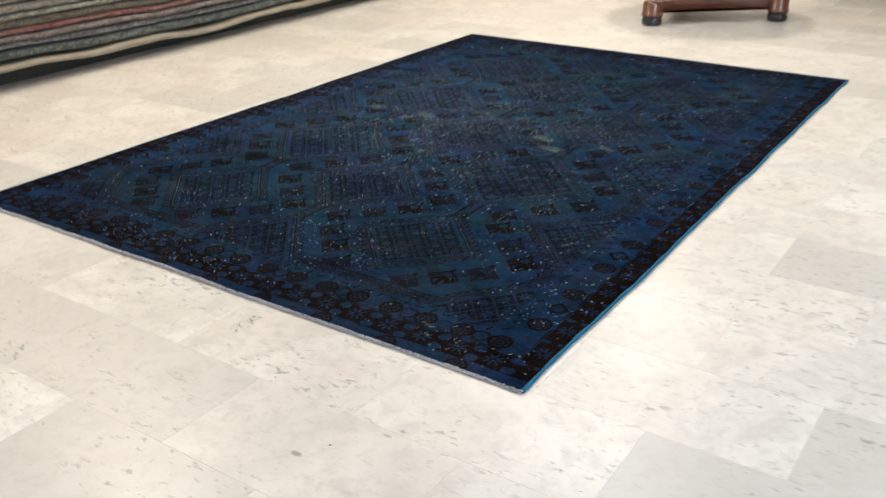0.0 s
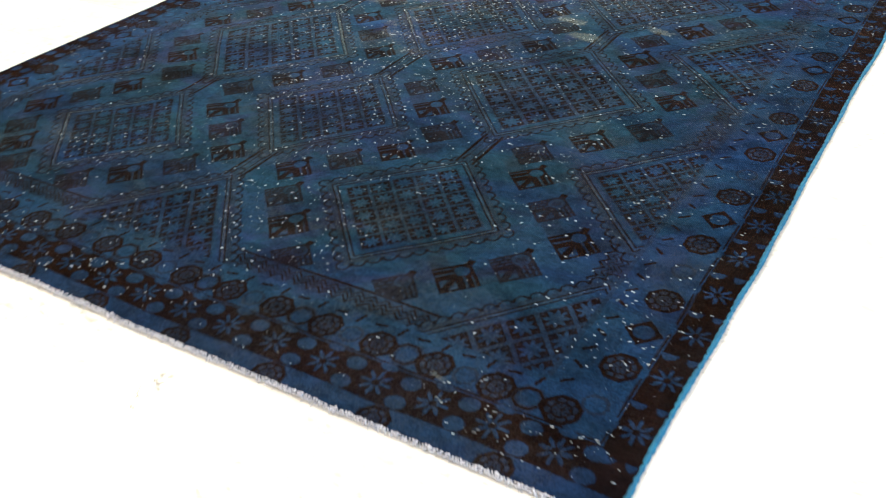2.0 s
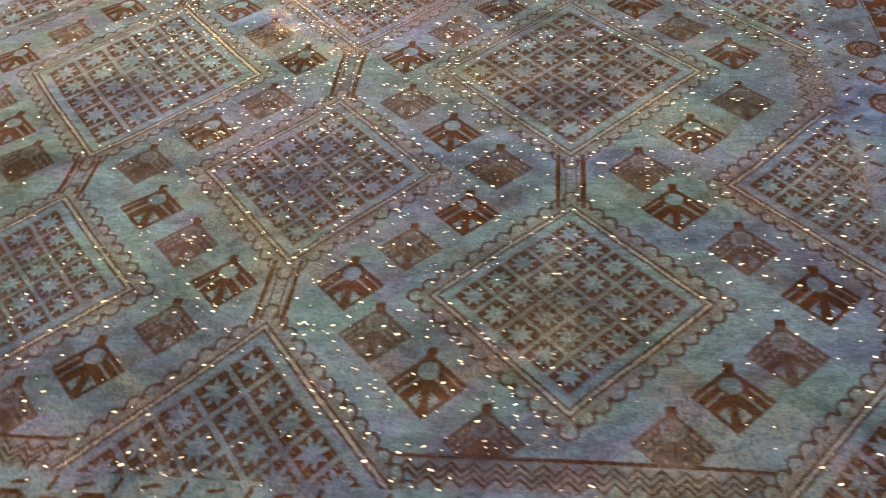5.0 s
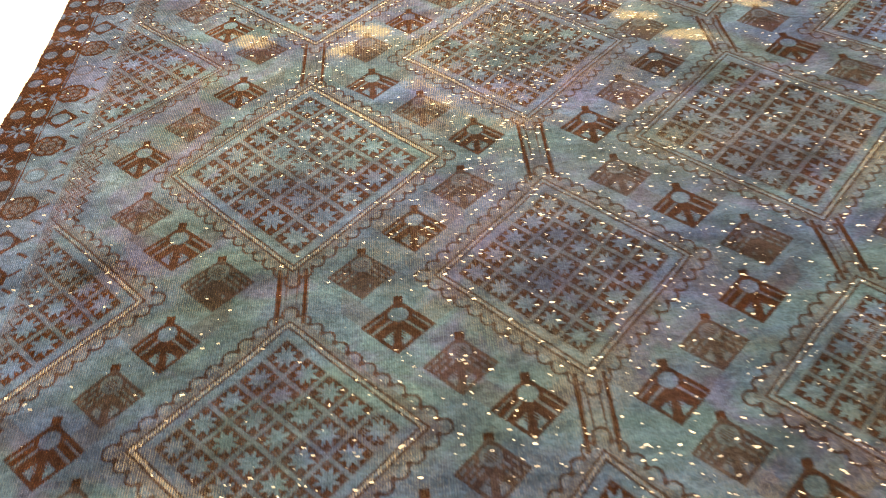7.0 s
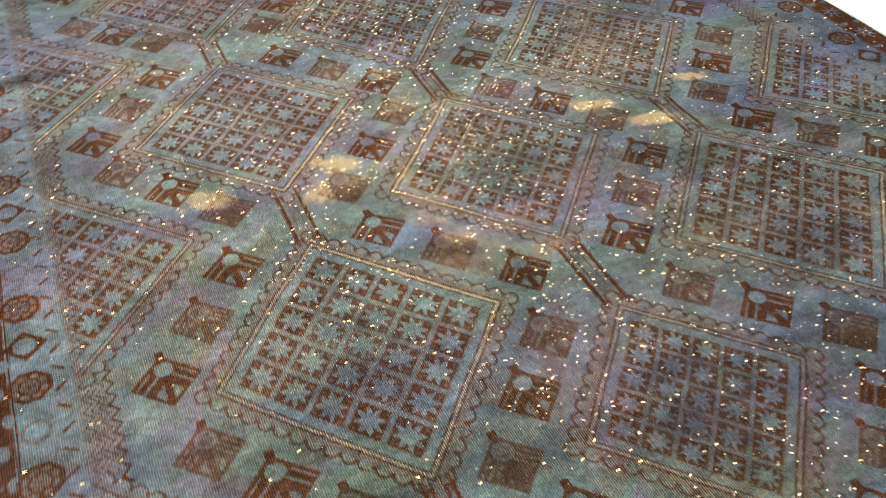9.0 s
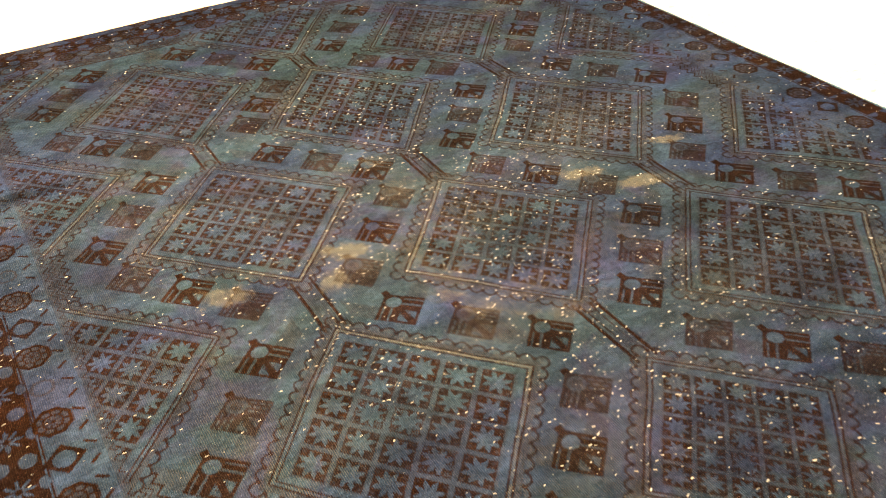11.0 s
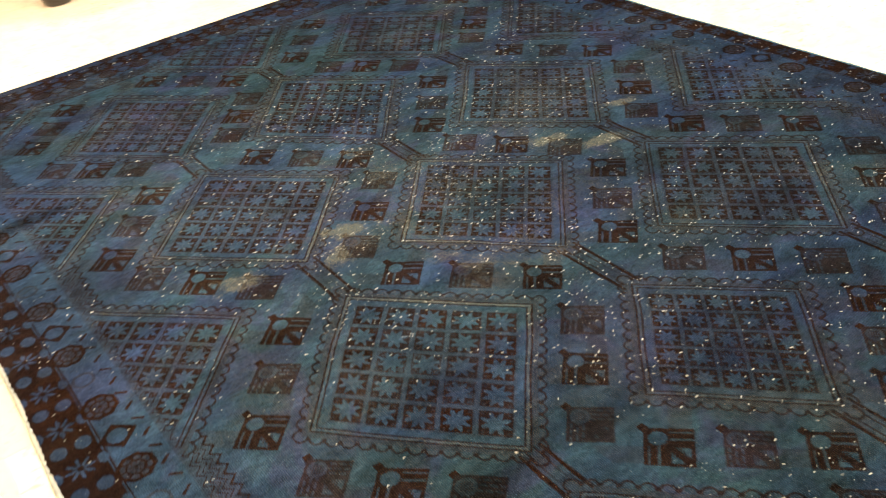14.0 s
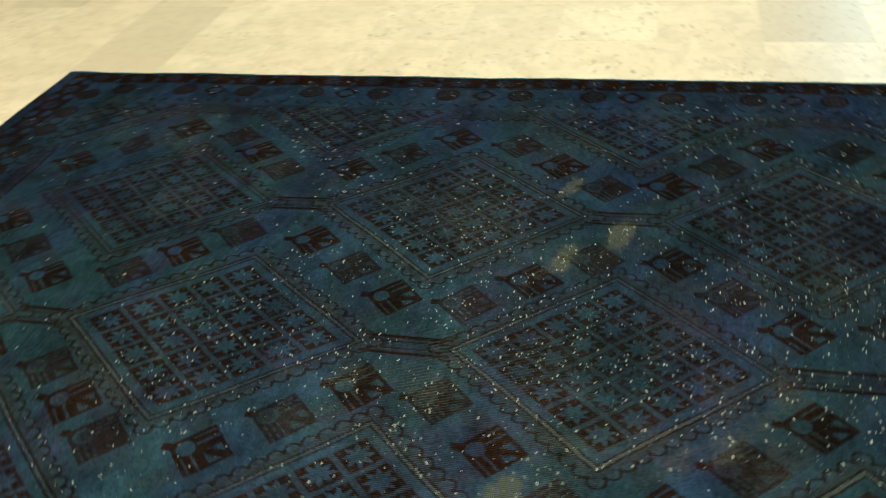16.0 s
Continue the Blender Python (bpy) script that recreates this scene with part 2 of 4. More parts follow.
def mat_plain(name, a, b, rough=0.6, scale=6.0, bump=0.1, **more):
    n = Nodes(name)
    v = n.noise(scale, 5.0, 0.6, None, 0.3)
    f = n.noise(scale * 14, 4.0, 0.65)
    colour = n.mix(n.steps(v, 0.35, 0.65), a, b)
    colour = n.mix(n.math("MULTIPLY", n.steps(f, 0.5, 0.7), 0.2), colour, tuple(x * 0.7 for x in a))
    n.bump(f, bump, 0.002)
    return n.out(colour, n.math("ADD", rough - 0.08, n.math("MULTIPLY", f, 0.16)), **more)


def mat_wood(name, a, b, rough):
    n = Nodes(name)
    ring = n.noise(1.0, 4.0, 0.6, n.mapped(4, 4, 46), 1.2)
    pore = n.noise(1.0, 3.0, 0.6, n.mapped(150, 150, 14))
    colour = n.mix(n.steps(ring, 0.36, 0.64), a, b)
    colour = n.mix(n.math("MULTIPLY", n.steps(pore, 0.55, 0.7), 0.4), colour, tuple(x * 0.4 for x in a))
    n.bump(pore, 0.1, 0.001)
    return n.out(colour, rough, Coat_Weight=0.35, Coat_Roughness=0.18)


def mat_knot():
    """Cotton knots, some clean and some dulled by the dye."""
    n = Nodes("undyed_cotton")
    clean = n.math("POWER", n.island(), 1.0)
    return n.out(n.mix(clean, (0.07, 0.09, 0.105), (0.38, 0.43, 0.445)), 0.42, Specular_Ior_Level=0.6)


MARBLE, MARBLE_FAR = mat_marble("marble"), mat_marble("marble_slabs", True)
GROUT = mat_plain("grout", (0.62, 0.58, 0.51), (0.56, 0.52, 0.46), 0.85, 9.0)
PLASTER = mat_plain("painted_plaster", (0.74, 0.71, 0.66), (0.68, 0.65, 0.60), 0.8, 2.0)
CEILING_WHITE = mat_plain("ceiling_white", (0.80, 0.78, 0.75), (0.76, 0.74, 0.71), 0.85, 2.0)
PILE = mat_pile()
TURQUOISE = mat_plain("turquoise_wool", (0.012, 0.075, 0.15), (0.016, 0.105, 0.19), 0.9, 40.0, 0.6)
GREYBLUE = mat_plain("grey_blue_wool", (0.22, 0.27, 0.30), (0.30, 0.33, 0.34), 0.9, 40.0, 0.6)
FRINGE = mat_plain("lavender_cotton", (0.37, 0.355, 0.39), (0.46, 0.445, 0.47), 0.95, 60.0, 0.6)
KNOT = mat_knot()
MAHOGANY = mat_wood("mahogany", (0.085, 0.026, 0.010), (0.135, 0.043, 0.016), 0.32)
EBONY = mat_wood("black_polish", (0.012, 0.010, 0.010), (0.022, 0.018, 0.016), 0.28)
PLINTH = mat_plain("dark_plinth", (0.030, 0.030, 0.022), (0.045, 0.042, 0.032), 0.7, 5.0)
LAMP_FRAME = mat_plain("lamp_frame", (0.7, 0.7, 0.7), (0.66, 0.66, 0.66), 0.5, 4.0)
GLASS = Nodes("window_glass")
GLASS = GLASS.out((1.0, 1.0, 1.0), 0.02, Transmission_Weight=1.0, Ior=1.45)


# ---- building helpers ----
def link_mesh(name, bm, material, parent=None, label="", smooth=False):
    me = bpy.data.meshes.new(name)
    bm.normal_update()
    bm.to_mesh(me)
    bm.free()
    me.materials.append(material)
    if smooth:
        me.polygons.foreach_set("use_smooth", [True] * len(me.polygons))
    ob = new(name, me)
    ob.parent = parent
    if label:
        ob["label"] = label
    return ob


part = link_mesh


def empty(name, label="", category="", group="", kind=""):
    ob = new(name)
    ob.empty_display_size = 0.1
    return tagged(ob, label, category, group, kind)


def box(x0, y0, z0, x1, y1, z1, bevel=0.0, bm=None):
    bm = bm or bmesh.new()
    made = bmesh.ops.create_cube(bm, size=1, matrix=Matrix.Translation(((x0 + x1) / 2, (y0 + y1) / 2, (z0 + z1) / 2)) @ Matrix.Diagonal((x1 - x0, y1 - y0, z1 - z0, 1)))
    if bevel:
        edges = list({e for v in made["verts"] for e in v.link_edges})
        bmesh.ops.bevel(bm, geom=edges, offset=bevel, segments=2, affect="EDGES", profile=0.5)
    return bm


def lathe(profile, segments=32):
    """A turned shape from (radius, height) pairs."""
    bm = bmesh.new()
    rings = []
    for r, z in profile:
        rings.append([bm.verts.new((r * math.cos(2 * math.pi * k / segments), r * math.sin(2 * math.pi * k / segments), z)) for k in range(segments)])
    for a, b in zip(rings, rings[1:]):
        for k in range(segments):
            bm.faces.new((a[k], a[(k + 1) % segments], b[(k + 1) % segments], b[k]))
    bm.faces.new(rings[0][::-1])
    bm.faces.new(rings[-1])
    return bm


# ---- room ----
X0, X1, Y0, Y1 = ROOM
T = 0.2


def setting(ob):
    return tagged(ob, kind="structure")


setting(link_mesh("wall_west", box(X0 - T, Y0 - T, -0.1, X0, Y1 + T, CEILING), PLASTER))
setting(link_mesh("wall_north", box(X0, Y1, -0.1, X1, Y1 + T, CEILING), PLASTER))
setting(link_mesh("wall_south", box(X0, Y0 - T, -0.1, X1, Y0, CEILING), PLASTER))
# the shop front: a wide opening in the +x wall
WY0, WY1, WZ0, WZ1 = -3.2, 0.8, 0.3, 2.6
wall = bmesh.new()
for a in ((Y0 - T, -0.1, WY0, CEILING), (WY1, -0.1, Y1 + T, CEILING), (WY0, -0.1, WY1, WZ0), (WY0, WZ1, WY1, CEILING)):
    box(X1, a[0], a[1], X1 + T, a[2], a[3], bm=wall)
setting(link_mesh("wall_east", wall, PLASTER))
window = setting(empty("window_1"))
for k in range(5):
    y = WY0 + (WY1 - WY0) * k / 4
    part("window_frame", box(X1 + 0.06, y - 0.03, WZ0, X1 + 0.12, y + 0.03, WZ1, 0.004), LAMP_FRAME, window)
for k in range(4):
    y = WY0 + (WY1 - WY0) * k / 4
    pane = part("pane", box(X1 + 0.085, y + 0.03, WZ0, X1 + 0.095, y + 1.0 - 0.03, WZ1), GLASS, window)
    pane.visible_shadow = False
part("window_sill", box(X1 - 0.05, WY0, WZ0 - 0.03, X1 + 0.14, WY1, WZ0 - 0.002, 0.006), LAMP_FRAME, window)
setting(link_mesh("ceiling", box(X0 - T, Y0 - T, CEILING, X1 + T, Y1 + T, CEILING + 0.15), CEILING_WHITE))
for px, py, tone, watts in PANELS:
    lamp = empty("ceiling_light", "white framed ceiling panel light on the ceiling", "light", "ceiling lights")
    lamp.location = (px, py, CEILING)
    rim = bmesh.new()
    for a in ((-0.64, -0.19, 0.64, -0.155), (-0.64, 0.155, 0.64, 0.19), (-0.64, -0.155, -0.605, 0.155), (0.605, -0.155, 0.64, 0.155)):
        box(a[0], a[1], -0.06, a[2], a[3], 0.0, bm=rim)
    part("frame", rim, LAMP_FRAME, lamp)
    part("backing", box(-0.605, -0.155, -0.02, 0.605, 0.155, 0.0), LAMP_FRAME, lamp)


# ---- the rug ----
# The design is drawn in its own metres (2.00 x 2.966, origin at one corner) and laid out larger by RUG.
RUG, DW, DL = 1.132, 2.0, 2.966
KNOTS = 3.0e-3 / RUG                    # one knot is 3 mm wide; the drawing is made of whole knots
NX, NY = round(DW / KNOTS), round(DL / KNOTS)
gx, gy = (np.arange(NX) + 0.5) * DW / NX - DW, (np.arange(NY) + 0.5) * DL / NY
rng = np.random.default_rng(7)


def smooth_noise(px, py, scale, seed, octaves=2):
    """Soft value noise in about -1..1 on arrays."""
    total, amp = np.zeros(np.broadcast(px, py).shape), 1.0
    for o in range(octaves):
        table = np.random.default_rng(seed + o).uniform(-1, 1, (64, 64))
        u, v = px * scale * 2**o + 17.3, py * scale * 2**o + 5.1
        iu, iv = np.floor(u).astype(int), np.floor(v).astype(int)
        fu, fv = u - iu, v - iv
        fu, fv = fu * fu * (3 - 2 * fu), fv * fv * (3 - 2 * fv)
        a, b = table[iu % 64, iv % 64], table[(iu + 1) % 64, iv % 64]
        c, d = table[iu % 64, (iv + 1) % 64], table[(iu + 1) % 64, (iv + 1) % 64]
        total += amp * ((a * (1 - fu) + b * fu) * (1 - fv) + (c * (1 - fu) + d * fu) * fv)
        amp *= 0.5
    return total / 1.5


GX, GY = np.meshgrid(gx, gy)
# the drawing wanders a little, as knots do
GXW = GX + 0.0035 * smooth_noise(GX, GY, 7.0, 11)
GYW = GY + 0.0040 * smooth_noise(GX, GY, 6.0, 23)
CHECK = (np.add.outer(np.arange(NY), np.arange(NX)) % 2) == 0
INK = np.full((NY, NX), -0.03)     # signed distance: above 0 is brown drawing
MID = np.zeros((NY, NX))           # half-tone bands
LINE = np.zeros((NY, NX))          # the pale guard line round each panel
BLOOM = np.zeros((NY, NX))          # violet cast of the dye
FORCE = np.full((NY, NX), 1.0)     # how strongly the drawing has kept its colour


def window(x0, x1, y0, y1):
    i0, i1 = np.searchsorted(gx, x0), np.searchsorted(gx, x1, side="right")
    j0, j1 = np.searchsorted(gy, y0), np.searchsorted(gy, y1, side="right")
    return (slice(j0, j1), slice(i0, i1))


def ink(w, d, only=None):
    d = np.where(only, d, -0.03) if only is not None else d
    INK[w] = np.maximum(INK[w], d)


def bare(w, d):
    INK[w] = np.minimum(INK[w], -d)


def tone(w, inside, value):
    MID[w] = np.where(inside, value, MID[w])


def octagon(dx, dy):
    ax, ay = np.abs(dx), np.abs(dy)
    return np.maximum(np.maximum(ax, ay), (ax + ay) * 0.7071)


# columns of panels: x, then lower tip, upper tip and half width of each
COLUMNS = [
    (-1.832, [(-0.05, 0.435, 0.200), (0.545, 0.978, 0.198), (1.166, 1.668, 0.234), (1.820, 2.308, 0.229), (2.498, 3.01, 0.228)]),
    (-1.421, [(0.298, 0.693, 0.187), (0.800, 1.326, 0.228), (1.482, 1.984, 0.227), (2.103, 2.620, 0.215)]),
    (-1.024, [(-0.05, 0.441, 0.205), (0.557, 0.979, 0.188), (1.150, 1.652, 0.219), (1.797, 2.345, 0.217), (2.448, 3.01, 0.217)]),
    (-0.621, [(0.303, 0.697, 0.188), (0.820, 1.325, 0.231), (1.469, 1.990, 0.224), (2.114, 2.625, 0.210)]),
    (-0.196, [(-0.05, 0.437, 0.207), (0.545, 0.960, 0.190), (1.130, 1.632, 0.236), (1.805, 2.301, 0.222), (2.498, 3.01, 0.222)]),
]
PANELS_AT = [(cx, lo, hi, half) for cx, column in COLUMNS for lo, hi, half in column]
LINKS_AT = [(cx, below[1], above[0]) for cx, column in COLUMNS if -1.5 < cx < -0.5 for below, above in zip(column, column[1:])]

FX0, FX1, FY0, FY1 = -1.787, -0.228, 0.243, 2.735   # inner field
OX0, OX1, OY0, OY1 = -1.832, -0.178, 0.198, 2.780   # outer side of the zigzag band


def draw_field_edge():
    """The zigzag band between the cut panels, all round the field."""
    w = window(-DW, 0, 0, DL)
    inner = np.minimum(np.minimum(GXW - FX0, FX1 - GXW), np.minimum(GYW - FY0, FY1 - GYW))
    outer = np.minimum(np.minimum(GXW - OX0, OX1 - GXW), np.minimum(GYW - OY0, OY1 - GYW))
    band = (inner < 0) & (outer > 0)
    INK[inner < 0] = -0.03
    MID[inner < 0] = 0.0
    tone(w, band, 0.55)
    across = np.minimum(GXW - FX0, FX1 - GXW)
    sides = across < np.minimum(GYW - FY0, FY1 - GYW)
    along = np.where(sides, GYW, GXW)
    tri = np.abs(((along / 0.026) % 1.0) - 0.5) * 0.026
    # a straight line at the ends, stepped teeth down the sides
    ink(w, 0.0027 - np.abs(inner), ~sides)
    ink(w, 0.0021 - np.abs(across + 0.006 - tri) * 0.8, sides & (outer > 0))
    for shift in (0.014, 0.024, 0.034):
        ink(w, np.where(sides, 0.0011, 0.0018) - np.abs(-inner - shift + tri - 0.006) * 0.8, band)


def draw_panel(cx, lo, hi, hx, seed):
    cy, hy = (lo + hi) / 2, (hi - lo) / 2
    w = window(max(cx - hx - 0.05, -1.818), min(cx + hx + 0.05, -0.186), max(lo - 0.05, 0.196), min(hi + 0.05, DL - 0.196))
    dx, dy = GXW[w] - cx, GYW[w] - cy
    s, d = dx / hx + dy / hy, dx / hx - dy / hy
    hp = hx * hy / math.hypot(hx, hy)
    side = math.hypot(hx, hy)
    deep = (1 - np.maximum(np.abs(s), np.abs(d))) * hp     # distance inward from the outer line
    t = np.where(np.abs(s) > np.abs(d), d, s) * side / 2   # distance along the side
    reach = deep > -0.026
    INK[w] = np.where(reach, -0.03, INK[w])
    tone(w, reach, 0.0)
    # stippled band and scallops on the outside
    tone(w, (deep < 0.0) & (deep > -0.0135), np.where(CHECK[w], 0.95, 0.55))
    LINE[w] = np.maximum(LINE[w], np.where((deep > 0.0012) & (deep < 0.0068), 1.0, np.where((deep < -0.002) & (deep > -0.0125) & CHECK[w], 0.40, 0.0)))
    n = max(int(round(side / 0.0265)), 3)
    pitch = side / n
    f = ((t + side / 2) / pitch) % 1.0 - 0.5
    r = np.hypot(f * pitch, deep + 0.0140)
    tone(w, (r < 0.0100) & (deep < -0.0125), 0.10)
    LINE[w] = np.maximum(LINE[w], np.where((r < 0.0092) & (deep < -0.0135), 0.45, 0.0))
    ink(w, 0.0019 - np.abs(r - 0.0112), deep < -0.0135)
    ink(w, 0.0042 - np.hypot((np.abs(f) - 0.5) * pitch, deep + 0.0165))
    ink(w, 0.0019 - np.abs(deep + 0.0002))
    ink(w, 0.0018 - np.abs(deep - 0.0080))
    # the 5 x 5 cells
    g = 1 - 0.0215 / hp
    u, v = (s / g + 1) * 2.5, (d / g + 1) * 2.5
    inside = np.maximum(np.abs(s), np.abs(d)) < g
    iu, iv = np.clip(np.floor(u).astype(int), 0, 4), np.clip(np.floor(v).astype(int), 0, 4)
    a, b = np.abs(u - iu - 0.5), np.abs(v - iv - 0.5)
    size = g * side / 5
    cell = (0.425 - np.maximum(a, b)) * size
    # eight-pointed star with two points towards each side: squares stay dark in the corners, triangles between
    rad, ang = np.hypot(a, b), np.arctan2(b, a)
    point = 1 - np.abs(((ang / (math.pi / 4)) % 1.0) - 0.5) * 2
    star = (0.190 + 0.235 * point - rad) * size * 0.72
    ink(w, np.minimum(cell, -star), inside)
    # a lighter knot in the dark corners, and a speckled middle in some stars
    local = np.random.default_rng(seed)
    speck = local.random((5, 5)) < 0.10
    speck[1:4, 1:4] |= local.random((3, 3)) < 0.18
    keep = local.uniform(0.90, 1.0, (5, 5))
    keep[1:4, 1:4] *= local.uniform(0.88, 1.0)
    bare(w, np.where(inside & CHECK[w] & speck[iu, iv] & (star < -0.001) & (local.random(a.shape) < 0.5), 0.002, -0.03))
    FORCE[w] = np.where(inside, keep[iu, iv] * np.where(np.hypot(a - 0.33, b - 0.33) < 0.05, 0.72, 1.0), FORCE[w])
    FORCE[w] = np.where(reach & ~inside, 0.9, FORCE[w])
    # thin broken lines down the middle of the lattice bands
    mid_band = (np.maximum(a, b) > 0.425) & inside
    tone(w, inside, np.where(mid_band, 0.38, np.where(star > 0, 0.0, 0.5)))
    BLOOM[w] = np.where(inside, np.maximum(BLOOM[w], local.uniform(-0.15, 0.40) + 0.3 * smooth_noise(GX[w], GY[w], 9.0, 37)), BLOOM[w])


def draw_link(cx, lo, hi):
    w = window(cx - 0.06, cx + 0.06, lo - 0.004, hi + 0.004)
    dx = np.abs(GXW[w] - cx)
    span = np.minimum(GYW[w] - lo + 0.012, hi + 0.012 - GYW[w])
    tone(w, (dx < 0.024) & (span > 0), 0.5)
    ink(w, np.minimum(0.0034 - np.abs(dx - 0.0195), span))
    ink(w, np.minimum(0.0008 - np.abs(dx - 0.008), span))


def draw_motif(cx, cy, kind, size=1.0, seed=0):
    """A square set on its corner, with a knob on the upper corner: an eye above, two striped wings, two clear fields below."""
    hx, hy = 0.0535 * size, 0.0545 * size
    w = window(cx - 0.08, cx + 0.08, cy - 0.085, cy + 0.085)
    a, b = (GXW[w] - cx) / hx, (GYW[w] - cy) / hy
    m, k = np.abs(a), 0.054
    p, q = (1 - m - b) / 2, (1 + m - b) / 2          # distance from the nearer and the farther upper side, 0 to 1
    body = np.minimum(p, 1 - q) * 0.076
    spur = np.minimum(0.13 - m, 0.13 - np.abs(b - 1.02)) * k
    inside = (p > 0) & (q < 1)
    eye = np.hypot(a, b - 0.44)
    stipple = np.where(CHECK[w], 0.002, -0.03)
    wing = np.minimum(q - 0.50, 0.97 - q) * 0.076
    low = np.minimum.reduce([p - 0.53, 0.92 - q]) * 0.076
    post = (0.10 + 0.10 * np.clip(-b - 0.35, 0, 1) - m) * k
    ink(w, np.maximum(body, spur))
    if kind == "A":
        bare(w, (0.27 - eye) * k)
        for at, wide in ((0.110, 0.020), (0.30, 0.030)):
            bare(w, np.minimum((wide - np.abs(p - at)) * 0.076, wing))
        tone(w, (wing > 0) & (p < 0.40), 0.55)
        bare(w, np.minimum(low, -post))
        knot = np.minimum((0.20 - np.hypot(a, b + 0.34)) * k, stipple)
        ink(w, np.minimum(knot, low))
    else:
        tone(w, inside, 0.6)
        bare(w, np.minimum((0.05 - np.abs(eye - 0.25)) * k + 0.0004, body - 0.003))
        bare(w, np.minimum((0.20 - eye) * k, stipple))
        for at in (0.10, 0.225, 0.35):
            bare(w, np.minimum((0.024 - np.abs(p - at)) * 0.076, np.minimum(wing, np.where((seed + np.arange(a.shape[1])) % 4 > 0, 0.002, -0.03))))
        bare(w, np.minimum(low, -post) - (0.0 if seed % 3 else 0.004))
        ink(w, np.minimum.reduce([(0.28 - np.hypot(a, b + 0.20)) * k, stipple, low]))
        ink(w, np.minimum((0.16 - np.hypot(a, b + 0.94)) * k, body))
    FORCE[w] = np.where(inside, 0.98 if kind == "A" else 0.76, FORCE[w])


# the slanting lanes between neighbouring links hold three motifs each: first and last place, from the near end to the far one
LANES = [
    [((-1.660, 0.404), (-1.522, 0.275)), ((-1.588, 0.668), (-1.712, 0.502)), ((-1.679, 0.964), (-1.532, 0.782)), ((-1.555, 1.314), (-1.708, 1.115)),
     ((-1.683, 1.667), (-1.530, 1.474)), ((-1.553, 1.983), (-1.714, 1.790)), ((-1.683, 2.295), (-1.536, 2.147)), ((-1.545, 2.650), (-1.690, 2.480))],
    [((-1.162, 0.425), (-1.326, 0.275)), ((-1.268, 0.669), (-1.106, 0.513)), ((-1.157, 0.969), (-1.318, 0.781)), ((-1.303, 1.309), (-1.123, 1.109)),
     ((-1.140, 1.643), (-1.315, 1.450)), ((-1.285, 1.964), (-1.128, 1.771)), ((-1.150, 2.300), (-1.284, 2.130)), ((-1.295, 2.650), (-1.125, 2.450))],
    [((-0.874, 0.427), (-0.719, 0.265)), ((-0.774, 0.672), (-0.924, 0.518)), ((-0.898, 0.967), (-0.733, 0.787)), ((-0.758, 1.303), (-0.921, 1.115)),
     ((-0.907, 1.646), (-0.756, 1.445)), ((-0.748, 1.974), (-0.903, 1.776)), ((-0.885, 2.302), (-0.735, 2.130)), ((-0.740, 2.650), (-0.915, 2.450))],
    [((-0.354, 0.416), (-0.503, 0.270)), ((-0.466, 0.692), (-0.293, 0.519)), ((-0.332, 0.974), (-0.510, 0.784)), ((-0.494, 1.317), (-0.332, 1.127)),
     ((-0.349, 1.638), (-0.512, 1.440)), ((-0.474, 1.979), (-0.327, 1.776)), ((-0.345, 2.300), (-0.486, 2.140)), ((-0.490, 2.650), (-0.310, 2.440))],
]


def draw_motifs():
    count = 0
    for lanes in LANES:
        for row, (start, end) in enumerate(lanes):
            for n, kind in enumerate("ABA" if row % 2 else "BAB"):
                x, y = (p + (q - p) * n / 2 for p, q in zip(start, end))
                count += 1
                draw_motif(x, y, kind, (0.93 if y < 0.72 else 1.0) * (0.96 + 0.08 * rng.random()), count)


def draw_flower(w, dx, dy, r):
    rad, ang = np.hypot(dx, dy), np.arctan2(dy, dx)
    petal = r * (0.62 + 0.38 * np.cos(8 * ang))
    bare(w, np.where(rad > r * 0.22, np.minimum(petal - rad, rad - r * 0.24), -0.03) * 0.7)


def draw_strip_item(x, y, kind, r):
    w = window(x - 0.05, x + 0.05, y - 0.05, y + 0.05)
    dx, dy = GXW[w] - x, GYW[w] - y
    o, rad, ang = octagon(dx, dy), np.hypot(dx, dy), np.arctan2(dy, dx)
    if kind == 0:      # rosette in an octagon
        tone(w, o < r, 1.0)
        ink(w, 0.0034 - np.abs(o - r))
        ink(w, np.where((rad < r * 0.95) & (rad > r * 0.5), (np.abs(np.sin(4 * ang)) * -1 + 0.36) * rad * 0.30, -0.03))
        ink(w, 0.0017 - np.abs(rad - r * 0.56))
        ink(w, 0.0030 - rad)
        ink(w, np.where(rad < r * 0.55, (0.35 - np.abs(np.cos(4 * ang))) * rad * 0.25, -0.03))
    elif kind == 1:    # lozenge round a clear disc
        ink(w, np.minimum((r * 1.22 - (np.abs(dx) + np.abs(dy))) * 0.7071, rad - r * 0.62))
    elif kind == 3:    # clear octagon in a dark ring
        ink(w, 0.0022 - np.abs(o - r * 0.80))
        tone(w, np.abs(o - r * 0.80) < 0.006, 0.7)
    else:              # faint ring
        ring = np.abs(rad - r * 0.68) < 0.0028
        tone(w, ring, 0.9)


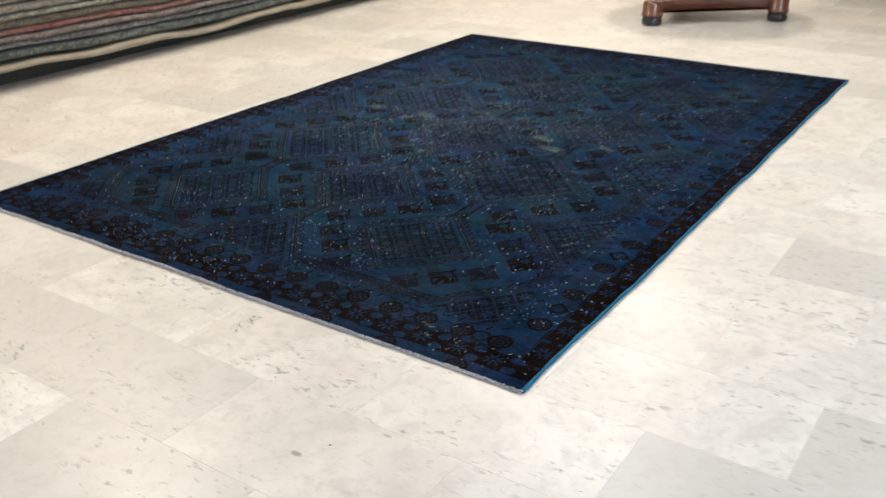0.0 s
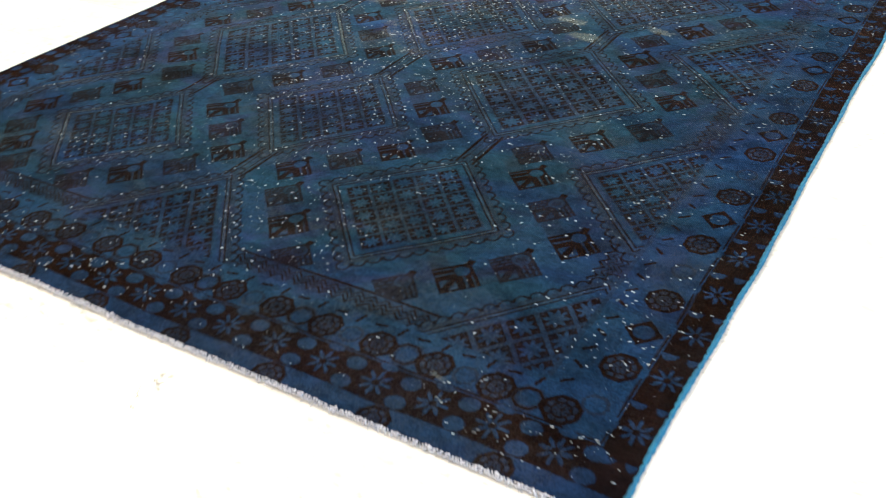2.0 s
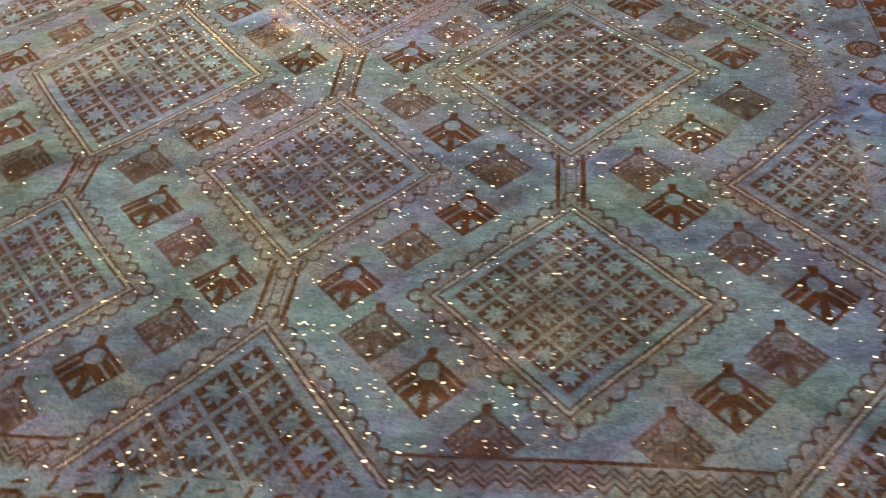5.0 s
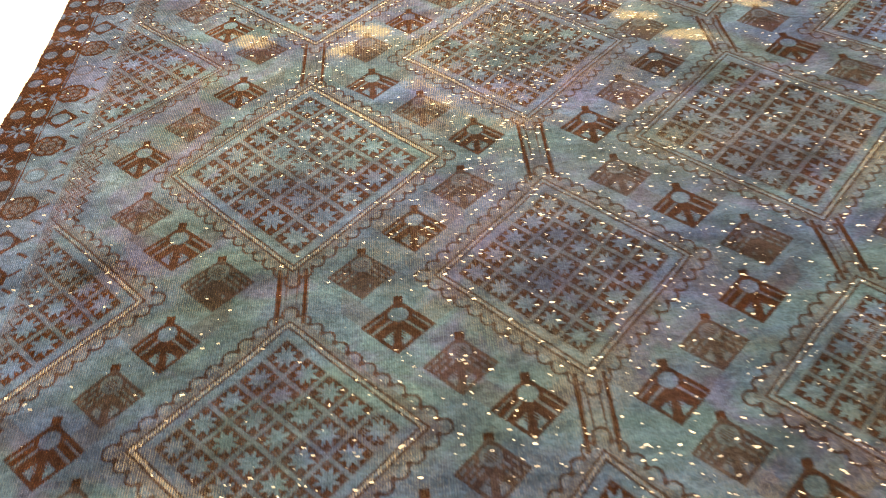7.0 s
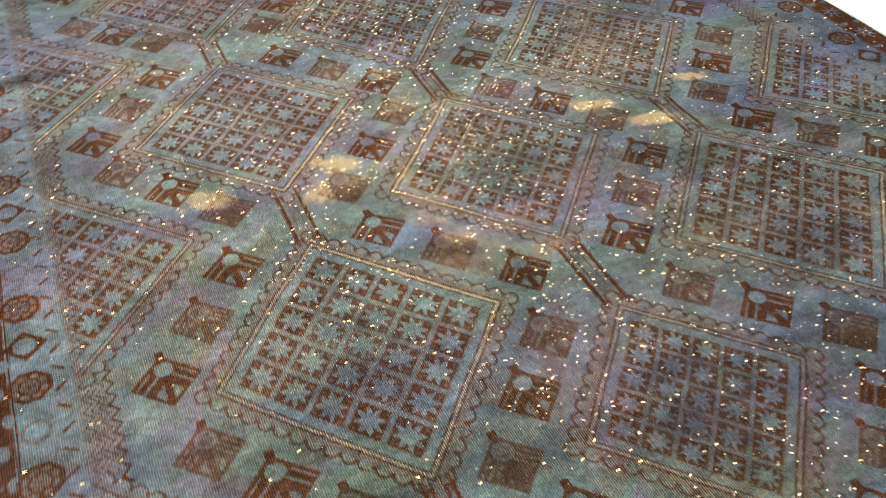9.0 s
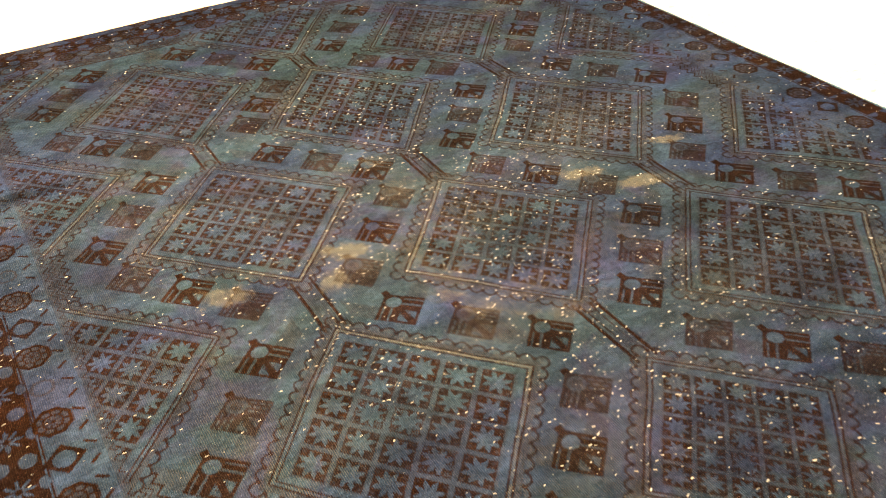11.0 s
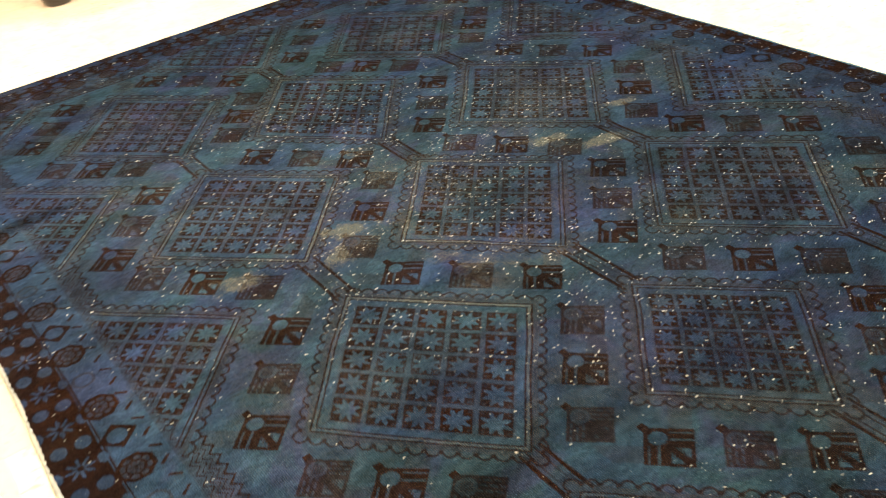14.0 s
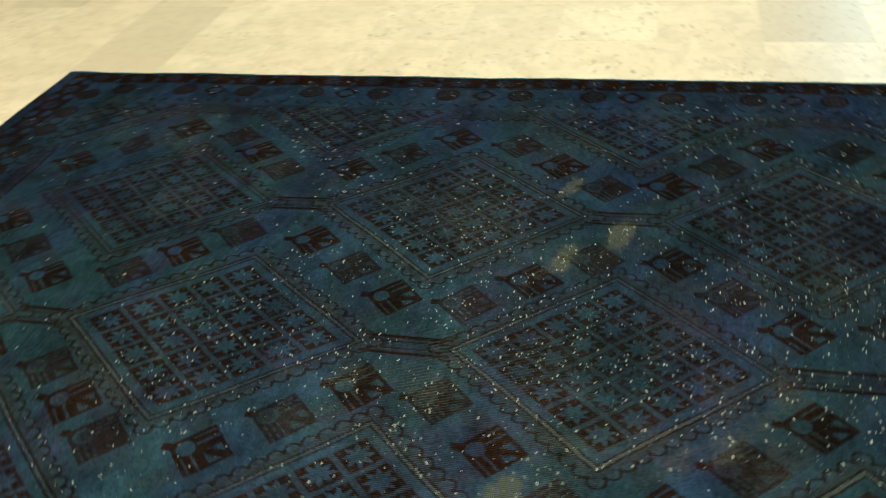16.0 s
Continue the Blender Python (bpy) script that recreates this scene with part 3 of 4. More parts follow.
def draw_borders():
    left, right, near, far = -1.919, -0.060, 0.107, DL - 0.107
    out_near, out_far = 0.033, DL - 0.033
    w = window(-DW, 0, 0, DL)
    inner = np.minimum(np.minimum(GXW - left, right - GXW), np.minimum(GYW - near, far - GYW))
    ends = np.minimum(GYW - out_near, out_far - GYW)
    ink(w, np.minimum(-inner, ends))
    ink(w, 0.0018 - np.abs(inner - 0.004))
    FORCE[inner < 0.006] = 1.0
    tone(w, inner < 0, 0.3)
    # long sides: pairs of discs, and flowers between them
    for k in range(28):
        y = 0.065 + 0.1125 * k
        for x, rx in ((-1.977, 0.0135), (-1.938, 0.0135), (-0.047, 0.0130), (-0.012, 0.009)):
            ww = window(x - 0.03, x + 0.03, y - 0.03, y + 0.03)
            yy = y + (0.0 if x < -1 else 0.030)
            bare(ww, (1 - np.hypot((GXW[ww] - x) / rx, (GYW[ww] - yy) / 0.0145)) * 0.012)
        for x, dy in ((-1.959, 0.056), (-0.030, 0.086)):
            ww = window(x - 0.035, x + 0.035, y + dy - 0.035, y + dy + 0.035)
            draw_flower(ww, GXW[ww] - x, GYW[ww] - y - dy, 0.025)
            for sx in (-0.036, 0.036):
                w2 = window(x + sx - 0.015, x + sx + 0.015, y + dy - 0.02, y + dy + 0.02)
                bare(w2, (1 - np.hypot((GXW[w2] - x - sx) / 0.008, (GYW[w2] - y - dy) / 0.013)) * 0.008)
    # ends: the same, crosswise; and half rosettes in the outer strip
    for k in range(21):
        x = -0.062 - 0.0965 * k
        if x < -1.99:
            continue
        for mirror in (False, True):
            for y in (0.048, 0.090):
                yy = DL - y if mirror else y
                ww = window(x - 0.03, x + 0.03, yy - 0.03, yy + 0.03)
                bare(ww, (1 - np.hypot((GXW[ww] - x) / 0.0165, (GYW[ww] - yy) / 0.0135)) * 0.013)
            fx, fy = x - 0.048, DL - 0.069 if mirror else 0.069
            ww = window(fx - 0.035, fx + 0.035, fy - 0.035, fy + 0.035)
            draw_flower(ww, GXW[ww] - fx, GYW[ww] - fy, 0.026)
            w2 = window(fx - 0.02, fx + 0.02, fy + 0.02, fy + 0.05)
            bare(w2, (1 - np.hypot((GXW[w2] - fx) / 0.015, (GYW[w2] - fy - 0.036) / 0.007)) * 0.007)
            if k % 2:
                hx, hy = x - 0.01, DL - 0.004 if mirror else 0.004
                draw_strip_item(hx, hy, 0, 0.024)
    # the strip of rosettes and lozenges
    for k in range(32):
        y = 0.172 + 0.0885 * k
        if y > DL - 0.165:
            break
        draw_strip_item(-1.890, 0.215 + 0.0885 * k if k < 30 else 9, (0, 2, 0, 1)[(k + 3) % 4], 0.0275)
        draw_strip_item(-0.100, y, (2, 0, 1, 0)[k % 4], 0.0265)
    for k in range(34):
        x = -0.138 - 0.0512 * k
        if x < -1.88:
            break
        draw_strip_item(x, 0.140, (0, 3, 0, 2)[k % 4], 0.0255)
        draw_strip_item(x, DL - 0.140, (0, 2, 0, 3)[k % 4], 0.0255)
    # short dashes, set in turn along and across
    def dash(x, y, turn):
        ww = window(x - 0.02, x + 0.02, y - 0.02, y + 0.02)
        dx, dy = GXW[ww] - x, GYW[ww] - y
        c, s = math.cos(turn), math.sin(turn)
        ink(ww, np.minimum(0.0028 - np.abs(-dx * s + dy * c), 0.011 - np.abs(dx * c + dy * s)))
    for k in range(64):
        y = 0.20 + 0.0405 * k
        if y < DL - 0.2:
            dash(-1.849, y, (0.7, -0.6)[k % 2])
            dash(-0.157, y, (0.7, -0.6)[k % 2])
    for k in range(42):
        x = -0.19 - 0.0395 * k
        if x > -1.83:
            dash(x, 0.180, (1.3, 0.2)[k % 2])
            dash(x, DL - 0.180, (1.3, 0.2)[k % 2])


draw_motifs()
draw_field_edge()
for n, (cx, lo, hi, hx) in enumerate(PANELS_AT):
    draw_panel(cx, lo, hi, hx, n + 3)
for cx, lo, hi in LINKS_AT:
    draw_link(cx, lo, hi)
draw_borders()

# wear: bald patches with torn outlines (place, size, force), and rubbed ridges
BALD_AT = [(-1.292, 1.512, 0.062, 0.026, 1.0), (-1.365, 1.460, 0.030, 0.034, 0.8), (-1.553, 1.522, 0.040, 0.024, 0.72), (-0.765, 1.502, 0.050, 0.022, 1.0),
           (-0.690, 1.408, 0.046, 0.018, 0.8), (-0.505, 1.508, 0.036, 0.014, 0.75), (-1.178, 1.225, 0.045, 0.030, 0.6), (-0.325, 0.122, 0.024, 0.007, 0.95),
           (-1.098, 1.795, 0.030, 0.024, 0.5), (-1.213, 1.300, 0.030, 0.020, 0.55)]
RUBBED_AT = [(-1.29, 1.46, 0.07, 0.05, 0.42), (-1.12, 1.66, 0.05, 0.05, 0.46), (-1.06, 1.52, 0.13, 0.10, 0.42), (-1.17, 1.36, 0.06, 0.06, 0.40), (-0.93, 1.30, 0.10, 0.06, 0.34),
             (-1.20, 1.45, 0.035, 0.09, 0.5), (-1.10, 1.23, 0.10, 0.035, 0.46), (-1.05, 1.150, 0.06, 0.025, 0.5), (-1.53, 0.415, 0.06, 0.02, 0.36), (-0.80, 1.05, 0.10, 0.08, 0.28),
             (-0.60, 1.70, 0.16, 0.12, 0.22), (-1.45, 1.85, 0.15, 0.10, 0.18), (-1.21, 1.17, 0.10, 0.04, 0.36)]
WEAR = np.zeros((NY, NX))
for x, y, rx, ry, force in RUBBED_AT:
    w = window(x - 3 * rx, x + 3 * rx, y - 3 * ry, y + 3 * ry)
    WEAR[w] = np.maximum(WEAR[w], force * np.exp(-((GX[w] - x) / rx) ** 2 - ((GY[w] - y) / ry) ** 2))
for x, y, rx, ry, force in BALD_AT:
    w = window(x - 3 * rx, x + 3 * rx, y - 3 * ry, y + 3 * ry)
    torn = np.maximum(np.abs(GX[w] - x) / rx, np.abs(GY[w] - y + 0.25 * (GX[w] - x)) / ry) + 0.85 * smooth_noise(GX[w], GY[w], 14.0, 91, 3) + 0.45 * smooth_noise(GX[w], GY[w], 70.0, 93)
    WEAR[w] = np.maximum(WEAR[w], force * np.clip((1.25 - torn) / 0.75, 0, 1))
WEAR = np.maximum(WEAR, LINE * (1 + 1.1 * np.exp(-((GX + 1.10) / 0.22) ** 2 - ((GY - 1.40) / 0.30) ** 2)) * np.clip(0.34 + 0.40 * smooth_noise(GX, GY, 3.2, 71), 0.05, 0.75))
BLOOM = np.clip(BLOOM + 0.35 * smooth_noise(GX, GY, 4.0, 29) + 0.5 * np.exp(-((GX + 1.02) / 0.20) ** 2 - ((GY - 0.78) / 0.24) ** 2), 0, 1)
# lighter middle: faded dye plus uneven lamp light painted as a soft gradient
DYE_LIGHT = np.exp(-((GX + 1.42) / 1.05) ** 2 - ((GY - 1.62) / 0.86) ** 2) * (1 + 0.25 * smooth_noise(GX, GY, 2.6, 83))
# darker blots: two stains, and the crease's shade painted at (-1.525, 0.785)
for x, y, rx, ry, deep in ((-1.745, 0.837, 0.09, 0.045, 0.9), (-1.525, 0.785, 0.06, 0.05, 0.6), (-1.83, 2.10, 0.12, 0.025, 0.9)):
    DYE_LIGHT -= deep * np.exp(-((GX - x) / rx) ** 2 - ((GY - y) / ry) ** 2)
RIM = np.clip(1 - np.minimum(np.minimum(GX + DW, -GX), np.minimum(GY, DL - GY)) / 0.35, 0, 1)
FORCE *= 0.93 + 0.07 * smooth_noise(GX, GY, 3.0, 31)


def lie(x, y):
    """How the cloth lies: height of its face over the floor, and the wander of its edges, in metres of the place."""
    z = 0.0095 + 0.0022 * smooth_noise(x, y, 1.7, 41) + 0.0010 * smooth_noise(x, y, 6.0, 43)
    # two shallow creases that run across the width
    for cy, lean, x0, h in ((0.80, 0.05, -1.55, 0.0040), (0.68, -0.10, -1.48, 0.0035), (1.30, 0.04, -1.1, 0.002)):
        away = y / RUG - cy - lean * (x / RUG - x0)
        z = z + h * np.exp(-(away / 0.032) ** 2) * np.exp(-((x / RUG - x0) / 0.22) ** 2)
    return np.maximum(z, 0.006)


def wander(dx, dy):
    """Edges that are not quite straight: design metres to metres of the place."""
    x, y = dx * RUG, dy * RUG
    ex = 0.0055 * smooth_noise(0 * dy + 3.7, dy, 5.0, 51) * np.clip(1 + dx / 0.25, 0, 1) + 0.006 * smooth_noise(0 * dy + 9.1, dy, 4.0, 52) * np.clip(-(dx + DW) / 0.25 + 1, 0, 1)
    ey = 0.006 * smooth_noise(dx, 0 * dx + 2.2, 5.0, 53) * np.clip(1 - dy / 0.2, 0, 1) + 0.006 * smooth_noise(dx, 0 * dx + 7.7, 5.0, 54) * np.clip(1 - (DL - dy) / 0.2, 0, 1)
    return x + ex, y + ey


def build_pile(parent):
    """The face of the rug: one small facet for each knot, and a rim that goes down to the floor."""
    vx, vy = np.meshgrid(np.linspace(-DW, 0, NX + 1), np.linspace(0, DL, NY + 1))
    wx, wy = wander(vx, vy)
    wz = lie(wx, wy)
    loose = np.random.default_rng(4)
    wx[1:-1, 1:-1] += loose.normal(0, 0.00035, (NY - 1, NX - 1))
    wy[1:-1, 1:-1] += loose.normal(0, 0.00045, (NY - 1, NX - 1))
    wz += loose.normal(0, 0.00012, wz.shape)
    top = np.stack([wx, wy, wz], -1).reshape(-1, 3)
    idx = np.arange((NX + 1) * (NY + 1)).reshape(NY + 1, NX + 1)
    loop = np.concatenate([idx[0, :-1], idx[:-1, -1], idx[-1, :0:-1], idx[:0:-1, 0]])
    low = top[loop].copy()
    low[:, 2] = 0.0012
    co = np.concatenate([top, low])
    quads = np.stack([idx[:-1, :-1], idx[:-1, 1:], idx[1:, 1:], idx[1:, :-1]], -1).reshape(-1, 4)
    below = len(top) + np.arange(len(loop))
    skirt = np.stack([np.roll(loop, -1), loop, below, np.roll(below, -1)], -1)
    quads = np.concatenate([quads, skirt]).astype(np.int32)
    me = bpy.data.meshes.new("woven_field")
    me.vertices.add(len(co))
    me.vertices.foreach_set("co", co.astype(np.float32).ravel())
    me.loops.add(quads.size)
    me.loops.foreach_set("vertex_index", quads.ravel())
    me.polygons.add(len(quads))
    me.polygons.foreach_set("loop_start", np.arange(0, quads.size, 4, dtype=np.int32))
    me.polygons.foreach_set("use_smooth", np.ones(len(quads), dtype=bool))
    me.update(calc_edges=True)
    knot = np.random.default_rng(12).random((NY, NX))
    for name, field in (("ink", INK), ("mid", MID), ("wear", WEAR), ("force", FORCE), ("rim", RIM), ("dye_light", DYE_LIGHT), ("bloom", BLOOM), ("knot", knot)):
        values = np.concatenate([field.ravel(), np.full(len(loop), field.mean())]).astype(np.float32)
        me.attributes.new(name, "FLOAT", "FACE").data.foreach_set("value", values)
    me.materials.append(PILE)
    ob = new("woven_field", me)
    ob.parent = parent
    return ob


def build_selvage(parent, dx, wool, label):
    """A whipped cord along one long side."""
    bm = bmesh.new()
    ring_before = None
    n = 420
    for k in range(n + 1):
        dy = DL * k / n
        x, y = (float(v) for v in wander(np.array(dx), np.array(dy)))
        z = float(lie(np.array(x), np.array(y)))
        r = 0.0050 + 0.0008 * math.sin(k * 2.4) + 0.0006 * math.sin(k * 0.37)
        ring = [bm.verts.new((x + r * math.cos(a), y, max(z - 0.0035 + r * math.sin(a), 0.0006))) for a in (2 * math.pi * j / 8 for j in range(8))]
        if ring_before:
            for j in range(8):
                bm.faces.new((ring_before[j], ring_before[(j + 1) % 8], ring[(j + 1) % 8], ring[j]))
        ring_before = ring
    return part("selvage", bm, wool, parent, label, True)


def build_fringe(parent, far):
    """The end finish: two rows of small cotton knots, with stray thread ends between them."""
    local = random.Random(5 + far)
    out = 1 if far else -1
    around, rings = 7, (-0.9, -0.35, 0.35, 0.9)
    verts, faces = [], []
    edge = 0.0
    while edge < DW:
        for row in (0, 1):
            dx = -min(edge + 0.0024 * row + local.uniform(-0.0007, 0.0007), DW)
            x, y = (float(v) for v in wander(np.array(dx), np.array(DL if far else 0.0)))
            z = float(lie(np.array(x), np.array(y)))
            thin = 0.62 + 0.38 * noise.noise((x * 9.0, 2.0 + far, row))
            r = local.uniform(0.0019, 0.0033) * (0.75 + 0.4 * thin)
            cy = y + out * (0.0002 + 0.0042 * row + local.uniform(-0.0008, 0.0012))
            cz = max(z - 0.0022 - 0.0022 * row + local.uniform(-0.0008, 0.0010), r * 0.8)
            stretch = local.uniform(0.8, 1.35)
            o = len(verts)
            for h in rings:
                wide = r * math.sqrt(1 - h * h * 0.9)
                for k in range(around):
                    a = 2 * math.pi * k / around
                    w = wide * local.uniform(0.8, 1.15)
                    verts.append((x + w * math.cos(a), cy + w * math.sin(a) * stretch, cz + h * r * 0.85))
            for q in range(len(rings) - 1):
                for k in range(around):
                    k2 = (k + 1) % around
                    faces.append((o + q * around + k, o + q * around + k2, o + (q + 1) * around + k2, o + (q + 1) * around + k))
            faces.append(tuple(o + 3 * around + k for k in range(around)))
            # a stray end
            if row and local.random() < 0.30:
                o = len(verts)
                long, lean, t = local.uniform(0.003, 0.008), local.uniform(-0.004, 0.004), 0.0005
                for f in (0.0, 0.5, 1.0):
                    px, py, pz = x + lean * f * f, cy + out * (r * 0.5 + long * f), max(cz * (1 - f * 0.8), 0.0008)
                    verts += [(px - t, py, pz), (px + t, py, pz), (px, py, pz + 2 * t)]
                for q in (0, 3):
                    for k in range(3):
                        k2 = (k + 1) % 3
                        faces.append((o + q + k, o + q + k2, o + q + 3 + k2, o + q + 3 + k))
                faces.append((o + 6, o + 7, o + 8))
        edge += local.uniform(0.0036, 0.0058)
    me = bpy.data.meshes.new("fringe")
    me.from_pydata(verts, [], faces)
    me.materials.append(FRINGE)
    ob = new("fringe", me)
    ob.parent = parent
    ob["label"] = "knotted pale lavender cotton end finish"
    return ob


def build_knots(parent):
    """White foundation knots that show through the worn pile: low ridged grains, longer across the rug."""
    local = np.random.default_rng(99)
    n = 27000
    dx, dy = local.uniform(-DW + 0.03, -0.02, n), local.uniform(0.03, DL - 0.03, n)
    # denser over the bald middle
    extra = 2600
    dx = np.concatenate([dx, np.clip(local.normal(-1.00, 0.30, extra), -1.7, -0.3)])
    dy = np.concatenate([dy, np.clip(local.normal(1.42, 0.24, extra), 0.6, 2.3)])
    w = WEAR[np.minimum((dy / DL * NY).astype(int), NY - 1), np.minimum(((dx + DW) / DW * NX).astype(int), NX - 1)]
    density = 0.15 + 0.42 * smooth_noise(dx, dy, 2.2, 61) + 0.46 * smooth_noise(dx, dy, 10.0, 63) + 0.8 * w
    density *= 1 - 0.65 * np.clip((dy - 2.0) / 0.4, 0, 1)
    density *= 1 - 0.7 * np.clip((-1.45 - dx) / 0.25, 0, 1) * np.clip(dy / 0.6, 0, 1)
    keep = local.random(n + extra) < np.clip(density, 0.04, 1)
    dx, dy = dx[keep], dy[keep]
    x, y = wander(dx, dy)
    z = lie(x, y)
    m = len(x)
    grade = local.random(m) ** 1.9
    half_l = 0.0012 + 0.0029 * grade
    half_w = 0.0006 + 0.0010 * grade
    turn = local.normal(0, 0.25, m)
    c, s = np.cos(turn), np.sin(turn)
    h = 0.0006 + 0.0007 * grade
    verts = np.zeros((m, 6, 3))
    for j, (a, b, up) in enumerate(((-1, -1, 0), (1, -1, 0), (1, 1, 0), (-1, 1, 0), (-0.6, 0, 1), (0.6, 0, 1))):
        u, v = a * half_l, b * half_w
        verts[:, j, 0], verts[:, j, 1], verts[:, j, 2] = x + u * c - v * s, y + u * s + v * c, z - 0.0003 + up * h
    faces = []
    for k in range(m):
        o = 6 * k
        faces += [(o, o + 1, o + 5, o + 4), (o + 2, o + 3, o + 4, o + 5), (o + 1, o + 2, o + 5), (o + 3, o, o + 4)]
    me = bpy.data.meshes.new("white_knot_scatter")
    me.from_pydata(verts.reshape(-1, 3).tolist(), [], faces)
    me.materials.append(KNOT)
    ob = new("white_knot_scatter", me)
    ob.parent = parent
    return tagged(ob, "scattered white foundation knots showing through", kind="stuff")


rug = empty("rug", "worn teal-blue over-dyed wool rug with brown tile pattern on the floor", "rug")
build_pile(rug)
build_selvage(rug, 0.0, TURQUOISE, "turquoise whipped wool edge cord")
build_selvage(rug, -DW, GREYBLUE, "pale grey-blue edge cord")
build_fringe(rug, False)
build_fringe(rug, True)
build_knots(rug)


# ---- piles of folded rugs ----
CLOTHS = {
    "cream": mat_plain("cream_cloth", (0.30, 0.26, 0.19), (0.25, 0.215, 0.155), 0.9, 9.0, 0.5),
    "green": mat_cloth("green_grey_cloth", (0.056, 0.069, 0.058), (0.085, 0.096, 0.079), (0.161, 0.161, 0.137)),
    "grey": mat_cloth("grey_cloth", (0.194, 0.177, 0.161), (0.137, 0.129, 0.125), (0.267, 0.250, 0.226)),
    "mauve": mat_cloth("mauve_cloth", (0.177, 0.133, 0.109), (0.137, 0.105, 0.088), (0.209, 0.169, 0.140)),
    "red": mat_cloth("red_cloth", (0.240, 0.086, 0.060), (0.273, 0.125, 0.091), (0.195, 0.117, 0.091)),
    "olive": mat_cloth("olive_cloth", (0.163, 0.130, 0.075), (0.202, 0.165, 0.104), (0.104, 0.091, 0.061)),
    "sage": mat_cloth("sage_cloth", (0.254, 0.231, 0.169), (0.202, 0.190, 0.143), (0.305, 0.283, 0.215)),
    "sand": mat_cloth("sand_cloth", (0.370, 0.319, 0.234), (0.293, 0.254, 0.185), (0.124, 0.120, 0.120)),
    "tan": mat_cloth("tan_cloth", (0.273, 0.221, 0.143), (0.215, 0.176, 0.114), (0.325, 0.273, 0.185)),
    "teal": mat_cloth("dark_green_cloth", (0.016, 0.044, 0.033), (0.025, 0.060, 0.044), (0.009, 0.029, 0.022)),
    "navy": mat_cloth("navy_cloth", (0.018, 0.025, 0.048), (0.040, 0.048, 0.073), (0.161, 0.161, 0.153)),
}


def folded_rug(cloth, label, face_x, deep, y0, y1, z_of, thick, seed, plies=2):
    """A folded rug: rounded folds face +x, each ply sags with the pile. z_of(y) is the height of its underside."""
    holder = empty("folded_rug", label, "rug", "rugs in the pile")
    holder.location = (face_x, (y0 + y1) / 2, 0)
    oy = (y0 + y1) / 2
    n = 110
    for k in range(plies):
        bm = bmesh.new()
        t = thick / plies
        rows = []
        for j in range(n + 1):
            y = y0 + (y1 - y0) * j / n
            swell = 0.018 * noise.noise((y * 2.1, seed * 3.7 + k, 0)) + 0.010 * noise.noise((y * 7.0, seed, k)) + 0.005 * noise.noise((y * 19.0, seed, k))
            t_here = t * (0.90 + 0.22 * noise.noise((y * 1.3, seed * 1.9, 5 + k)))
            zc = z_of(y) + k * t + t / 2
            nose = [(-deep, t_here / 2), (-0.06, t_here / 2), (-0.015, t_here * 0.46), (-0.004, t_here * 0.30), (0.0, 0.0),
                    (-0.004, -t_here * 0.30), (-0.015, -t_here * 0.46), (-0.06, -t_here / 2), (-deep, -t_here / 2)]
            rows.append([bm.verts.new((px + swell - 0.006 * k, y - oy, zc + pz)) for px, pz in nose])
        for a, b in zip(rows, rows[1:]):
            for i in range(len(a)):
                i2 = (i + 1) % len(a)
                bm.faces.new((a[i], a[i2], b[i2], b[i]))
        bm.faces.new(rows[0][::-1])
        bm.faces.new(rows[-1])
        bmesh.ops.recalc_face_normals(bm, faces=bm.faces)
        part("folded_ply", bm, CLOTHS[cloth], holder, "", True)
    return holder


# height of the pile's underside: the lowest rug droops over the plinth
STACK_X, SY0, SY1 = -3.56, -0.7, 4.9
PLINTH_TOP = 0.085
plinth = tagged(link_mesh("plinth", box(STACK_X - 1.6, SY0 + 0.05, 0.0, STACK_X - 0.17, SY1 - 0.05, PLINTH_TOP, 0.006), PLINTH), "low dark wooden plinth under the pile of folded rugs", "plinth")


def sag(y, k):
    base = 0.016 * noise.noise((y * 0.9, 3.3, k * 0.16)) + 0.011 * noise.noise((y * 2.3, 8.1, k * 0.25)) + 0.004 * noise.noise((y * 6.0, 5.5, k * 0.9))
    return base - 0.004 * (y - 1.0)


PILE_OF = [("cream", 0.040, "folded cream rug with a plain backing on the plinth", 1), ("green", 0.044, "folded grey-green mottled rug in the pile", 1),
           ("grey", 0.038, "folded pale grey distressed rug in the pile", 1), ("mauve", 0.030, "folded dusty mauve rug in the pile", 1),
           ("red", 0.034, "folded faded salmon red rug in the pile", 1), ("olive", 0.048, "folded olive brown rug in the pile", 1),
           ("sage", 0.028, "folded grey sage rug in the pile", 1), ("sand", 0.042, "folded sand rug with dark traces in the pile", 1),
           ("tan", 0.036, "folded tan rug in the pile", 1), ("olive", 0.042, "folded olive brown rug in the pile", 1),
           ("grey", 0.040, "folded pale grey distressed rug in the pile", 1), ("tan", 0.046, "folded tan rug on top of the pile", 1)]
height = PLINTH_TOP + 0.002
